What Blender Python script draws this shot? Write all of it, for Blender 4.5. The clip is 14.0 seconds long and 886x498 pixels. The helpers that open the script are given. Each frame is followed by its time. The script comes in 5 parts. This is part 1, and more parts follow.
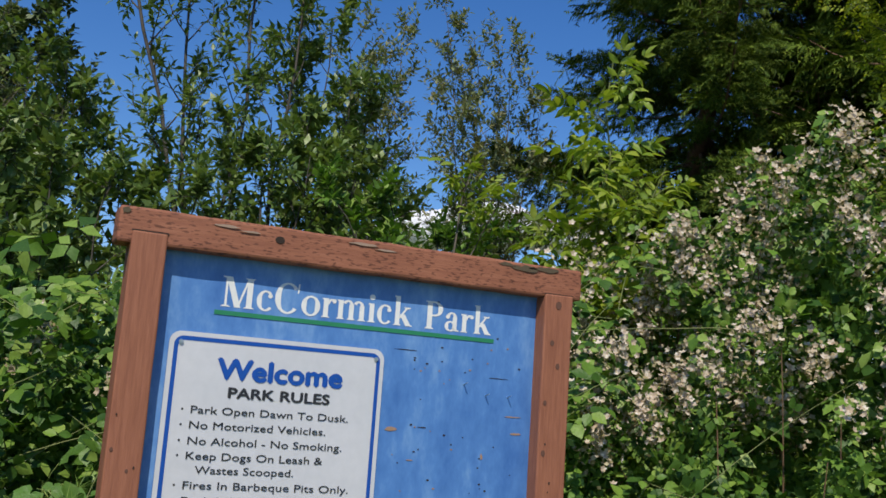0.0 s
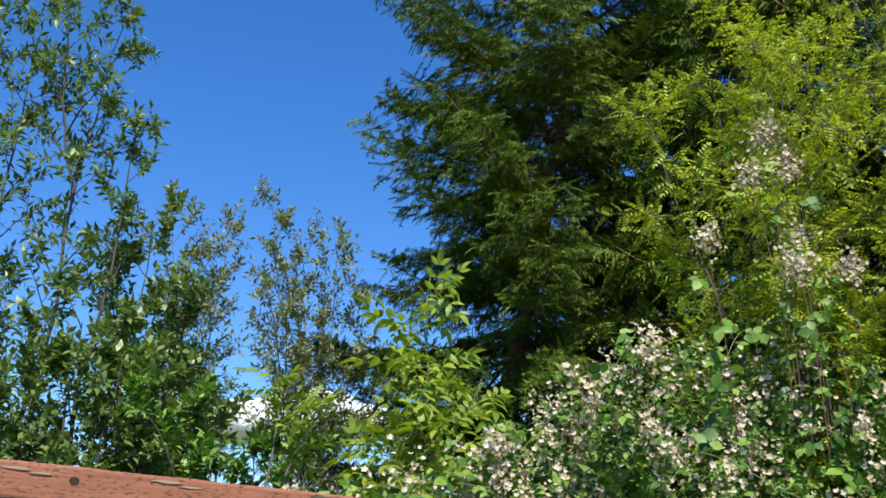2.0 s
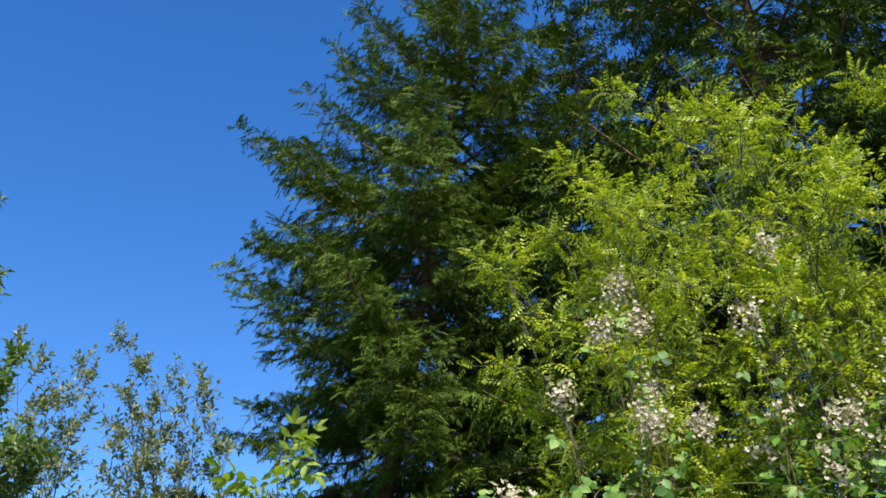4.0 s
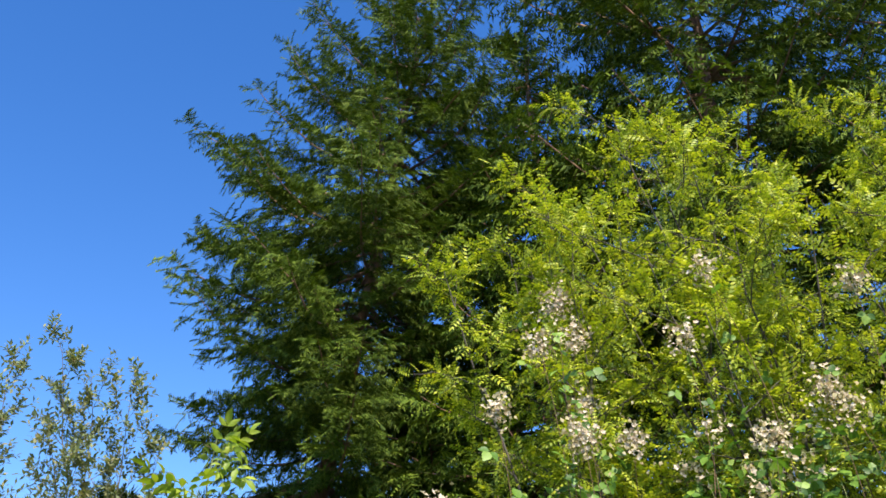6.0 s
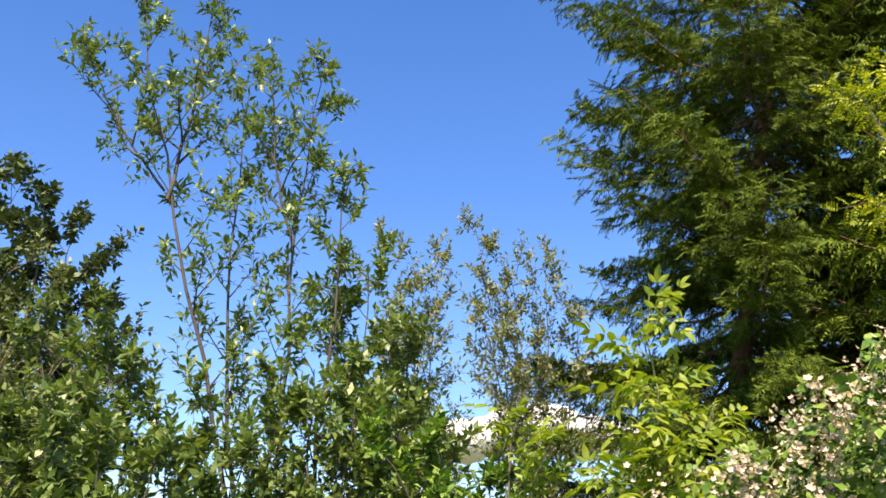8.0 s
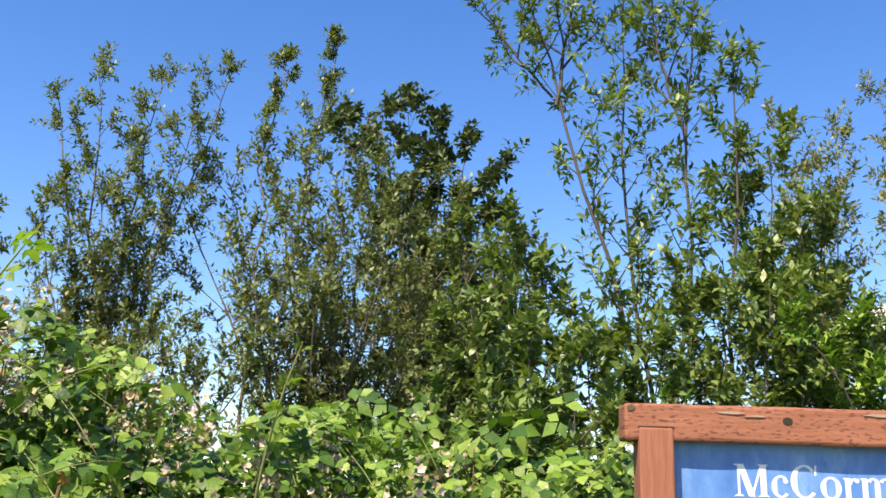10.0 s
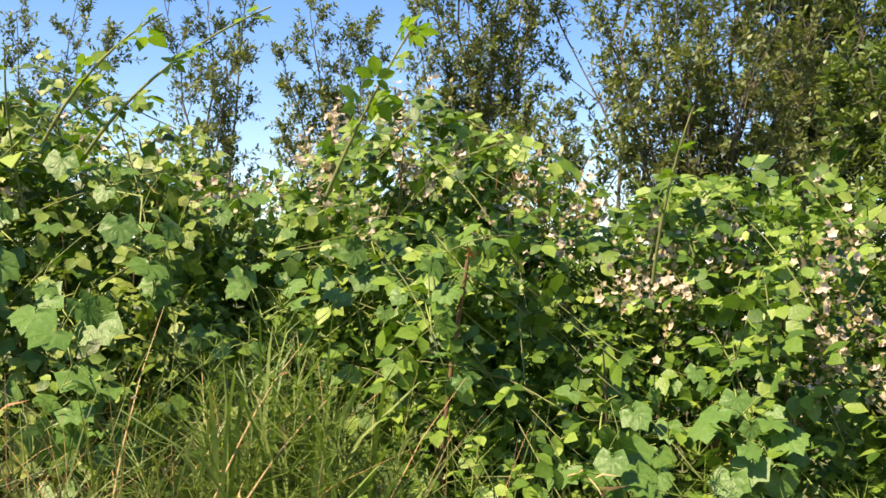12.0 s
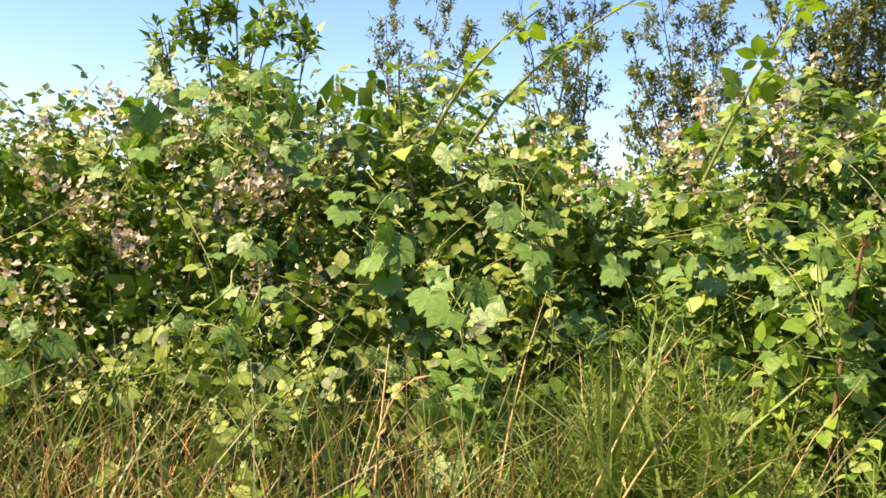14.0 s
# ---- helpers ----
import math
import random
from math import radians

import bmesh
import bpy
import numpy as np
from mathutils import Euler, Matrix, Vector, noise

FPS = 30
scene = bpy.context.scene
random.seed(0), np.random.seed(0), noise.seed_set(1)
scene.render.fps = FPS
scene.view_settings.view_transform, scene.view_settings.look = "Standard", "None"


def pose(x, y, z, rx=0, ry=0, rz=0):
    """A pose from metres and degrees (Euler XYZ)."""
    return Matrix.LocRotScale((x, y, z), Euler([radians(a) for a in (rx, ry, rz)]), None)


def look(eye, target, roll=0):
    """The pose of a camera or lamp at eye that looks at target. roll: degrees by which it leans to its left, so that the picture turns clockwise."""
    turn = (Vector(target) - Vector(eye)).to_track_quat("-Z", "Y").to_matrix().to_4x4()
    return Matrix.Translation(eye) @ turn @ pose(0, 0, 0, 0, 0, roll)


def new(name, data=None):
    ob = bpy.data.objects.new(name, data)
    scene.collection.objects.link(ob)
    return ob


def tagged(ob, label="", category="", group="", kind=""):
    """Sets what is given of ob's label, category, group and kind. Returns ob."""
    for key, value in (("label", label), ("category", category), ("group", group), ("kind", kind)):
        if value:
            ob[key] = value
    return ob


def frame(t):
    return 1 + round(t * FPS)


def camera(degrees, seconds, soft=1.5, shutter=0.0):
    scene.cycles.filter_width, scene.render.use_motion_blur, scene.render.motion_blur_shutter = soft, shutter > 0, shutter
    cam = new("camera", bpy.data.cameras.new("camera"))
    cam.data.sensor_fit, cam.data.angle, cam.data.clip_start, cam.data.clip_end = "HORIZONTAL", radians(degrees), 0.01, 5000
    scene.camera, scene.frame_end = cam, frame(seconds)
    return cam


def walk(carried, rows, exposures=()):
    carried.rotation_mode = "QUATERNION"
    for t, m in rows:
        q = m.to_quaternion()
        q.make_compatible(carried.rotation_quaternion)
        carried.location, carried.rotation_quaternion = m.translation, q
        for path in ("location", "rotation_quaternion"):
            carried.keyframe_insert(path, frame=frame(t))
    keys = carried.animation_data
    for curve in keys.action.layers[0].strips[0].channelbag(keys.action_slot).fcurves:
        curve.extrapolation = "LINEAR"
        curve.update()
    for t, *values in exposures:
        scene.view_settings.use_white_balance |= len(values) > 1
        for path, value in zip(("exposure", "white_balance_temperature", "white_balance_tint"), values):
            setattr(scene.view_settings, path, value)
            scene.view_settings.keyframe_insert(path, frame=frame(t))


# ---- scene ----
cam = camera(48.7, 14.0, soft=1.6)
PATH = [
    (0, (-0.324, -2.541, 1.449), (0.513, -0.755, 1.778), 4.0),
    (0.5, (-0.323, -2.543, 1.487), (0.549, -0.797, 1.924), 2.6),
    (1, (-0.322, -2.561, 1.517), (0.59, -0.869, 2.072), 1.6),
    (1.5, (-0.318, -2.577, 1.54), (0.661, -0.945, 2.155), 1.9),
    (2, (-0.317, -2.601, 1.567), (0.753, -1.068, 2.28), 1.7),
    (2.5, (-0.334, -2.629, 1.605), (0.757, -1.173, 2.435), 1.6),
    (3, (-0.325, -2.628, 1.634), (0.798, -1.254, 2.558), 1.0),
    (3.2, (-0.3, -2.62, 1.651), (0.845, -1.29, 2.609), 0.0),
    (5.3, (-0.217, -2.662, 1.702), (1.018, -1.416, 2.664), -3.2),
    (5.5, (-0.23, -2.671, 1.704), (1.02, -1.441, 2.666), -3.1),
    (6, (-0.229, -2.646, 1.708), (1.045, -1.447, 2.676), -1.3),
    (6.5, (-0.295, -2.706, 1.688), (1.062, -1.675, 2.734), -0.4),
    (7, (-0.277, -2.634, 1.68), (0.951, -1.37, 2.627), 0.3),
    (7.5, (-0.308, -2.593, 1.662), (0.622, -1.027, 2.489), -0.2),
    (8, (-0.357, -2.572, 1.653), (0.347, -0.848, 2.384), 0.2),
    (8.5, (-0.44, -2.635, 1.627), (0.053, -0.807, 2.271), 0.8),
    (8.7, (-0.491, -2.638, 1.619), (-0.075, -0.78, 2.23), 1.2),
    (10.8, (-0.482, -2.462, 1.612), (-0.748, -0.517, 1.99), 1.6),
    (11, (-0.491, -2.449, 1.602), (-0.817, -0.496, 1.881), 1.4),
    (11.5, (-0.517, -2.442, 1.582), (-1.009, -0.51, 1.745), 1.1),
    (12, (-0.565, -2.436, 1.557), (-1.307, -0.581, 1.652), 0.9),
    (12.1, (-0.567, -2.446, 1.551), (-1.359, -0.611, 1.626), 0.5),
    (12.5, (-0.609, -2.442, 1.541), (-1.594, -0.702, 1.546), 0.7),
    (13, (-0.635, -2.46, 1.548), (-1.784, -0.824, 1.559), -0.9),
    (13.5, (-0.658, -2.489, 1.547), (-1.95, -0.962, 1.568), 0.8),
    (14, (-0.658, -2.498, 1.55), (-1.977, -0.995, 1.604), 2.1),
]
walk(cam, [(t, look(eye, target, roll)) for t, eye, target, roll in PATH],
     exposures=[(0, -0.2, 6500, 10), (1.5, 0.45, 6400, 8), (3, 0.62, 6300, 6), (6.5, 1.05, 7000, 12), (7.2, 1.18, 7300, 15), (8, 1.08, 7800, 19), (8.5, 0.92, 7700, 18), (11, 0.92, 7600, 15), (12.5, 1.15, 9000, 20), (14, 1.34, 9400, 23)])

# ---------------------------------------------------------------- light
SUN_DIR = Vector((-0.52, -0.88, 1.30)).normalized()   # towards the sun
world = bpy.data.worlds.new("sky")
scene.world = world
world.use_nodes = True
wn = world.node_tree
sky = wn.nodes.new("ShaderNodeTexSky")
sky.sky_type = "NISHITA"
sky.sun_disc = False
sky.sun_elevation = math.asin(SUN_DIR.z)
sky.sun_rotation = math.atan2(SUN_DIR.x, SUN_DIR.y)
sky.air_density, sky.dust_density, sky.ozone_density = 1.0, 0.25, 3.0
clear = wn.nodes.new("ShaderNodeHueSaturation")
clear.inputs["Saturation"].default_value = 1.32
clear.inputs["Hue"].default_value = 0.511
wn.links.new(sky.outputs[0], clear.inputs["Color"])
wn.links.new(clear.outputs[0], wn.nodes["Background"].inputs[0])
wn.nodes["Background"].inputs[1].default_value = 0.145
sun = new("sun", bpy.data.lights.new("sun", "SUN"))
sun.data.energy, sun.data.angle, sun.data.color = 5.0, radians(0.55), (1.0, 0.93, 0.80)
sun.matrix_world = look(SUN_DIR * 50, (0, 0, 0))

# ---------------------------------------------------------------- materials
def material(name):
    mat = bpy.data.materials.new(name)
    mat.use_nodes = True
    return mat, mat.node_tree, mat.node_tree.nodes["Principled BSDF"]


def add(nt, kind, **inputs):
    n = nt.nodes.new(kind)
    for key, value in inputs.items():
        n.inputs[key.replace("_", " ")].default_value = value
    return n


def ramp(nt, source, stops):
    r = nt.nodes.new("ShaderNodeValToRGB")
    el = r.color_ramp.elements
    while len(el) < len(stops):
        el.new(0.5)
    for e, (p, c) in zip(el, stops):
        e.position, e.color = p, (*c, 1)
    nt.links.new(source, r.inputs[0])
    return r


def leaf_material(name, colours, rough=0.45, through_light=0.35, gloss=0.5, glow=(1.1, 1.15, 0.5), crinkle=0.35):
    """A leaf: each blade its own tint, mottled, glossy, and letting light through."""
    mat, nt, bsdf = material(name)
    geo = nt.nodes.new("ShaderNodeNewGeometry")
    n = len(colours)
    tint = ramp(nt, geo.outputs["Random Per Island"], [(i / max(1, n - 1), c) for i, c in enumerate(colours)])
    coord = nt.nodes.new("ShaderNodeTexCoord")
    noise_a = add(nt, "ShaderNodeTexNoise", Scale=1.3, Detail=3.0)
    noise_b = add(nt, "ShaderNodeTexNoise", Scale=60.0, Detail=2.0)
    for t in (noise_a, noise_b):
        nt.links.new(coord.outputs["Object"], t.inputs["Vector"])
    hsv = nt.nodes.new("ShaderNodeHueSaturation")
    mix = nt.nodes.new("ShaderNodeMath")
    mix.operation = "MULTIPLY_ADD"
    mix.inputs[1].default_value, mix.inputs[2].default_value = 0.7, 0.65
    nt.links.new(noise_a.outputs["Fac"], mix.inputs[0])
    more = nt.nodes.new("ShaderNodeMath")
    more.operation = "MULTIPLY_ADD"
    more.inputs[1].default_value = 0.5
    less = nt.nodes.new("ShaderNodeMath")
    less.operation = "SUBTRACT"
    less.inputs[1].default_value = 0.25
    nt.links.new(mix.outputs[0], less.inputs[0])
    nt.links.new(noise_b.outputs["Fac"], more.inputs[0])
    nt.links.new(less.outputs[0], more.inputs[2])
    nt.links.new(more.outputs[0], hsv.inputs["Value"])
    nt.links.new(tint.outputs[0], hsv.inputs["Color"])
    nt.links.new(hsv.outputs[0], bsdf.inputs["Base Color"])
    bsdf.inputs["Roughness"].default_value = rough
    bsdf.inputs["Specular IOR Level"].default_value = gloss
    ridges = add(nt, "ShaderNodeTexNoise", Scale=110.0, Detail=2.0)
    nt.links.new(coord.outputs["Object"], ridges.inputs["Vector"])
    relief = add(nt, "ShaderNodeBump", Strength=crinkle, Distance=0.006)
    nt.links.new(ridges.outputs["Fac"], relief.inputs["Height"])
    nt.links.new(relief.outputs[0], bsdf.inputs["Normal"])
    trans = nt.nodes.new("ShaderNodeBsdfTranslucent")
    bright = nt.nodes.new("ShaderNodeMix")
    bright.data_type, bright.blend_type = "RGBA", "MULTIPLY"
    bright.inputs[0].default_value = 1.0
    bright.inputs[7].default_value = (*glow, 1)
    nt.links.new(hsv.outputs[0], bright.inputs[6])
    nt.links.new(bright.outputs[2], trans.inputs["Color"])
    shader = nt.nodes.new("ShaderNodeMixShader")
    shader.inputs[0].default_value = through_light
    nt.links.new(bsdf.outputs[0], shader.inputs[1])
    nt.links.new(trans.outputs[0], shader.inputs[2])
    nt.links.new(shader.outputs[0], nt.nodes["Material Output"].inputs["Surface"])
    return mat


def rough_material(name, stops, scale=8.0, stretch=(1, 1, 1), rough=0.8, bump=0.3, fine=60.0):
    """A rough solid: two scales of noise in its colour, and relief."""
    mat, nt, bsdf = material(name)
    coord = nt.nodes.new("ShaderNodeTexCoord")
    mapping = nt.nodes.new("ShaderNodeMapping")
    mapping.inputs["Scale"].default_value = stretch
    nt.links.new(coord.outputs["Object"], mapping.inputs["Vector"])
    big = add(nt, "ShaderNodeTexNoise", Scale=scale, Detail=5.0, Roughness=0.65)
    small = add(nt, "ShaderNodeTexNoise", Scale=fine, Detail=4.0, Roughness=0.7)
    for t in (big, small):
        nt.links.new(mapping.outputs[0], t.inputs["Vector"])
    both = nt.nodes.new("ShaderNodeMath")
    both.operation = "MULTIPLY_ADD"
    both.inputs[1].default_value = 0.45
    half = nt.nodes.new("ShaderNodeMath")
    half.operation = "MULTIPLY"
    half.inputs[1].default_value = 0.55
    nt.links.new(big.outputs["Fac"], half.inputs[0])
    nt.links.new(small.outputs["Fac"], both.inputs[0])
    nt.links.new(half.outputs[0], both.inputs[2])
    col = ramp(nt, both.outputs[0], stops)
    nt.links.new(col.outputs[0], bsdf.inputs["Base Color"])
    bsdf.inputs["Roughness"].default_value = rough
    b = add(nt, "ShaderNodeBump", Strength=bump, Distance=0.01)
    nt.links.new(both.outputs[0], b.inputs["Height"])
    nt.links.new(b.outputs[0], bsdf.inputs["Normal"])
    return mat


M_BRAMBLE = leaf_material("bramble_leaf", [(0.032, 0.085, 0.013), (0.064, 0.142, 0.019), (0.112, 0.215, 0.028), (0.18, 0.295, 0.042), (0.26, 0.365, 0.075)], rough=0.47, gloss=0.38, through_light=0.25, glow=(0.95, 1.2, 0.55))
M_SMALL = leaf_material("small_bramble_leaf", [(0.045, 0.088, 0.014), (0.084, 0.15, 0.022), (0.14, 0.222, 0.036), (0.205, 0.29, 0.054), (0.31, 0.37, 0.10)], rough=0.47, gloss=0.38, through_light=0.24, glow=(0.95, 1.2, 0.55))
M_VINE = leaf_material("vine_leaf", [(0.06, 0.145, 0.030), (0.10, 0.21, 0.045), (0.16, 0.285, 0.07)], rough=0.45, gloss=0.35, through_light=0.28, glow=(1.0, 1.3, 0.45))
M_SHOOT = leaf_material("young_bramble_leaf", [(0.10, 0.20, 0.026), (0.165, 0.275, 0.042), (0.25, 0.36, 0.07)], rough=0.45, gloss=0.35, through_light=0.45, glow=(1.0, 1.2, 0.45))
M_YELLOW = leaf_material("locust_leaf", [(0.15, 0.22, 0.013), (0.31, 0.38, 0.024), (0.56, 0.56, 0.05)], rough=0.5, through_light=0.4)
M_ELDER = leaf_material("elder_leaf", [(0.13, 0.22, 0.018), (0.22, 0.31, 0.028), (0.35, 0.41, 0.05)], rough=0.45, through_light=0.4)
M_SAPLING = leaf_material("sapling_leaf", [(0.065, 0.12, 0.024), (0.12, 0.19, 0.042), (0.23, 0.30, 0.09)], rough=0.38, through_light=0.3)
M_WILLOW = leaf_material("willow_leaf", [(0.08, 0.115, 0.030), (0.135, 0.175, 0.050), (0.215, 0.255, 0.086)], rough=0.45, through_light=0.3)
M_THIN = leaf_material("dry_willow_leaf", [(0.13, 0.175, 0.075), (0.20, 0.24, 0.11), (0.27, 0.24, 0.11)], rough=0.55, through_light=0.3)
M_NEEDLE = leaf_material("needle_green", [(0.030, 0.055, 0.007), (0.066, 0.112, 0.012), (0.15, 0.20, 0.026)], rough=0.6, through_light=0.12, gloss=0.12)
M_DARK = leaf_material("dark_leaf", [(0.03, 0.055, 0.016), (0.065, 0.10, 0.026), (0.10, 0.14, 0.04)], rough=0.55, through_light=0.15)
M_GRASS = leaf_material("grass_blade", [(0.09, 0.15, 0.035), (0.15, 0.22, 0.06), (0.22, 0.27, 0.10)], rough=0.45, through_light=0.3)
M_BLADE = leaf_material("broad_grass_blade", [(0.10, 0.19, 0.03), (0.17, 0.27, 0.06), (0.26, 0.34, 0.11)], rough=0.45, through_light=0.3)
M_STRAW = leaf_material("dry_straw", [(0.44, 0.27, 0.11), (0.52, 0.40, 0.20), (0.42, 0.20, 0.10)], rough=0.7, through_light=0.15, gloss=0.2, glow=(1, 0.9, 0.7))
M_RUST = leaf_material("rusty_leaf", [(0.30, 0.10, 0.04), (0.42, 0.18, 0.08)], rough=0.7, through_light=0.1, gloss=0.2)
M_HORSETAIL = leaf_material("horsetail_green", [(0.085, 0.15, 0.018), (0.15, 0.23, 0.034)], rough=0.6, through_light=0.2)
M_PETAL = leaf_material("blossom", [(0.48, 0.37, 0.26), (0.62, 0.51, 0.39), (0.77, 0.70, 0.60)], rough=0.6, through_light=0.3, gloss=0.2, glow=(1, 1, 1))
M_BUD = leaf_material("spent_blossom", [(0.30, 0.24, 0.12), (0.42, 0.36, 0.20), (0.52, 0.46, 0.30)], rough=0.7, through_light=0.2, gloss=0.2, glow=(1, 0.9, 0.7))
M_TENDRIL = rough_material("pale_green_tendril", [(0.3, (0.16, 0.24, 0.05)), (0.7, (0.32, 0.38, 0.12))], scale=12)
M_STEM = rough_material("green_stem", [(0.3, (0.10, 0.15, 0.04)), (0.7, (0.22, 0.22, 0.08))], scale=12)
M_CANE = rough_material("red_brown_cane", [(0.3, (0.10, 0.05, 0.03)), (0.7, (0.24, 0.15, 0.08))], scale=12)
M_BARK = rough_material("grey_brown_bark", [(0.3, (0.06, 0.05, 0.04)), (0.7, (0.18, 0.15, 0.11))], scale=14, stretch=(1, 1, 0.3))
M_SAP_BARK = rough_material("dark_sapling_bark", [(0.3, (0.035, 0.03, 0.025)), (0.7, (0.10, 0.085, 0.065))], scale=14, stretch=(1, 1, 0.3))
M_CONIFER_BARK = rough_material("red_brown_bark", [(0.3, (0.08, 0.04, 0.025)), (0.7, (0.24, 0.13, 0.085))], scale=9, stretch=(1, 1, 0.3), bump=0.8)
M_GROUND = rough_material("grassy_soil", [(0.3, (0.09, 0.07, 0.035)), (0.5, (0.10, 0.13, 0.04)), (0.75, (0.22, 0.17, 0.09))], scale=0.9, fine=25, bump=0.6)

# ---------------------------------------------------------------- mesh tools
RNG = np.random.default_rng(7)


class Builder:
    """Gathers vertices and triangles for one mesh."""

    def __init__(self):
        self.v, self.f, self.n = [], [], 0

    def put(self, v, f):
        self.v.append(np.asarray(v, float))
        self.f.append(np.asarray(f, int) + self.n)
        self.n += len(v)

    def scatter(self, template, pos, rot, size):
        """Copies of template (v, f) at pos, turned by rot and scaled by size."""
        tv, tf = template
        pos, size = np.asarray(pos, float), np.asarray(size, float)
        if len(pos) == 0:
            return
        if size.ndim == 1:
            size = np.repeat(size[:, None], 3, 1)
        v = np.einsum("nij,nkj->nki", rot, tv[None] * size[:, None, :]) + pos[:, None, :]
        f = tf[None] + (np.arange(len(pos)) * len(tv))[:, None, None]
        self.put(v.reshape(-1, 3), f.reshape(-1, 3))

    def tube(self, pts, radii, sides=5):
        pts = np.asarray(pts, float)
        k = len(pts)
        radii = np.broadcast_to(radii, (k,))
        d = np.gradient(pts, axis=0)
        d /= np.linalg.norm(d, axis=1, keepdims=True) + 1e-9
        ref = np.where(np.abs(d[:, 2:3]) > 0.9, [[1.0, 0, 0]], [[0, 0, 1.0]])
        a = np.cross(d, ref)
        a /= np.linalg.norm(a, axis=1, keepdims=True) + 1e-9
        b = np.cross(d, a)
        ang = np.linspace(0, 2 * np.pi, sides, endpoint=False)
        ring = a[:, None] * np.cos(ang)[None, :, None] + b[:, None] * np.sin(ang)[None, :, None]
        v = (pts[:, None] + ring * radii[:, None, None]).reshape(-1, 3)
        f = []
        for i in range(k - 1):
            for j in range(sides):
                p, q = i * sides + j, i * sides + (j + 1) % sides
                f += [(p, q, q + sides), (p, q + sides, p + sides)]
        self.put(v, f)

    def mesh(self, name, mat, smooth=False):
        me = bpy.data.meshes.new(name)
        if self.n:
            v, f = np.concatenate(self.v), np.concatenate(self.f)
            me.vertices.add(len(v))
            me.vertices.foreach_set("co", v.astype(np.float32).ravel())
            me.loops.add(f.size)
            me.loops.foreach_set("vertex_index", f.astype(np.int32).ravel())
            me.polygons.add(len(f))
            me.polygons.foreach_set("loop_start", np.arange(0, f.size, 3, dtype=np.int32))
            if smooth:
                me.polygons.foreach_set("use_smooth", np.ones(len(f), bool))
            me.update(calc_edges=True)
            me.validate()
        me.materials.append(mat)
        return me


def thing(name, base, label, category, group="", kind=""):
    ob = new(name)
    ob.location = base
    ob.empty_display_size = 0.1
    return tagged(ob, label, category, group, kind)


def part(name, source, mat, parent, label="", kind="", smooth=False):
    """Links a Builder or bmesh, given in world metres, as one mesh under parent."""
    if isinstance(source, Builder):
        me = source.mesh(name, mat, smooth)
    else:
        me = bpy.data.meshes.new(name)
        source.to_mesh(me)
        source.free()
        me.materials.append(mat)
    ob = new(name, me)
    if parent is not None:
        root = parent
        off = Vector(root.location)
        while root.parent is not None:
            root = root.parent
            off += Vector(root.location)
        me.transform(Matrix.Translation(-off))
        ob.parent = parent
    return tagged(ob, label, kind=kind)


def unit(a):
    return a / (np.linalg.norm(a, axis=-1, keepdims=True) + 1e-9)


def turns(along, face):
    """Rotations whose y goes along and whose z leans to face."""
    y = unit(np.asarray(along, float))
    z = np.asarray(face, float)
    z = unit(z - (z * y).sum(-1, keepdims=True) * y)
    return np.stack([np.cross(y, z), y, z], -1)


def oval(width=0.5, fold=0.10, droop=0.15):
    v = np.array([[0, 0, 0], [-width * 0.42, 0.30, fold], [-width * 0.40, 0.62, fold * 0.7], [0, 1, -droop], [width * 0.40, 0.62, fold * 0.7], [width * 0.42, 0.30, fold], [0, 0.45, 0]])
    f = np.array([[0, 6, 1], [1, 6, 2], [2, 6, 3], [3, 6, 4], [4, 6, 5], [5, 6, 0]])
    return v, f


def blade(width=0.16, droop=0.1):
    v = np.array([[0, 0, 0], [-width / 2, 0.45, 0.02], [width / 2, 0.45, 0.02], [0, 1, -droop]])
    return v, np.array([[0, 2, 1], [1, 2, 3]])


def joined(items):
    """One template out of (template, place, turn about z, size, tilt) rows."""
    vs, fs, n = [], [], 0
    for (v, f), place, turn, size, tilt in items:
        m = pose(0, 0, 0, tilt, 0, turn)
        r = np.array(m.to_3x3())
        vs.append(v * size @ r.T + np.asarray(place))
        fs.append(f + n)
        n += len(v)
    return np.concatenate(vs), np.concatenate(fs)


OVAL, BLADE = oval(), blade()


def kite(width=0.7, fold=0.08, droop=0.12):
    """A small pointed leaflet, folded along its rib."""
    v = np.array([[0, 0, 0], [-width * 0.48, 0.42, fold], [0, 1, -droop], [width * 0.48, 0.42, fold], [0, 0.45, 0]])
    return v, np.array([[0, 4, 1], [1, 4, 2], [2, 4, 3], [3, 4, 0]])



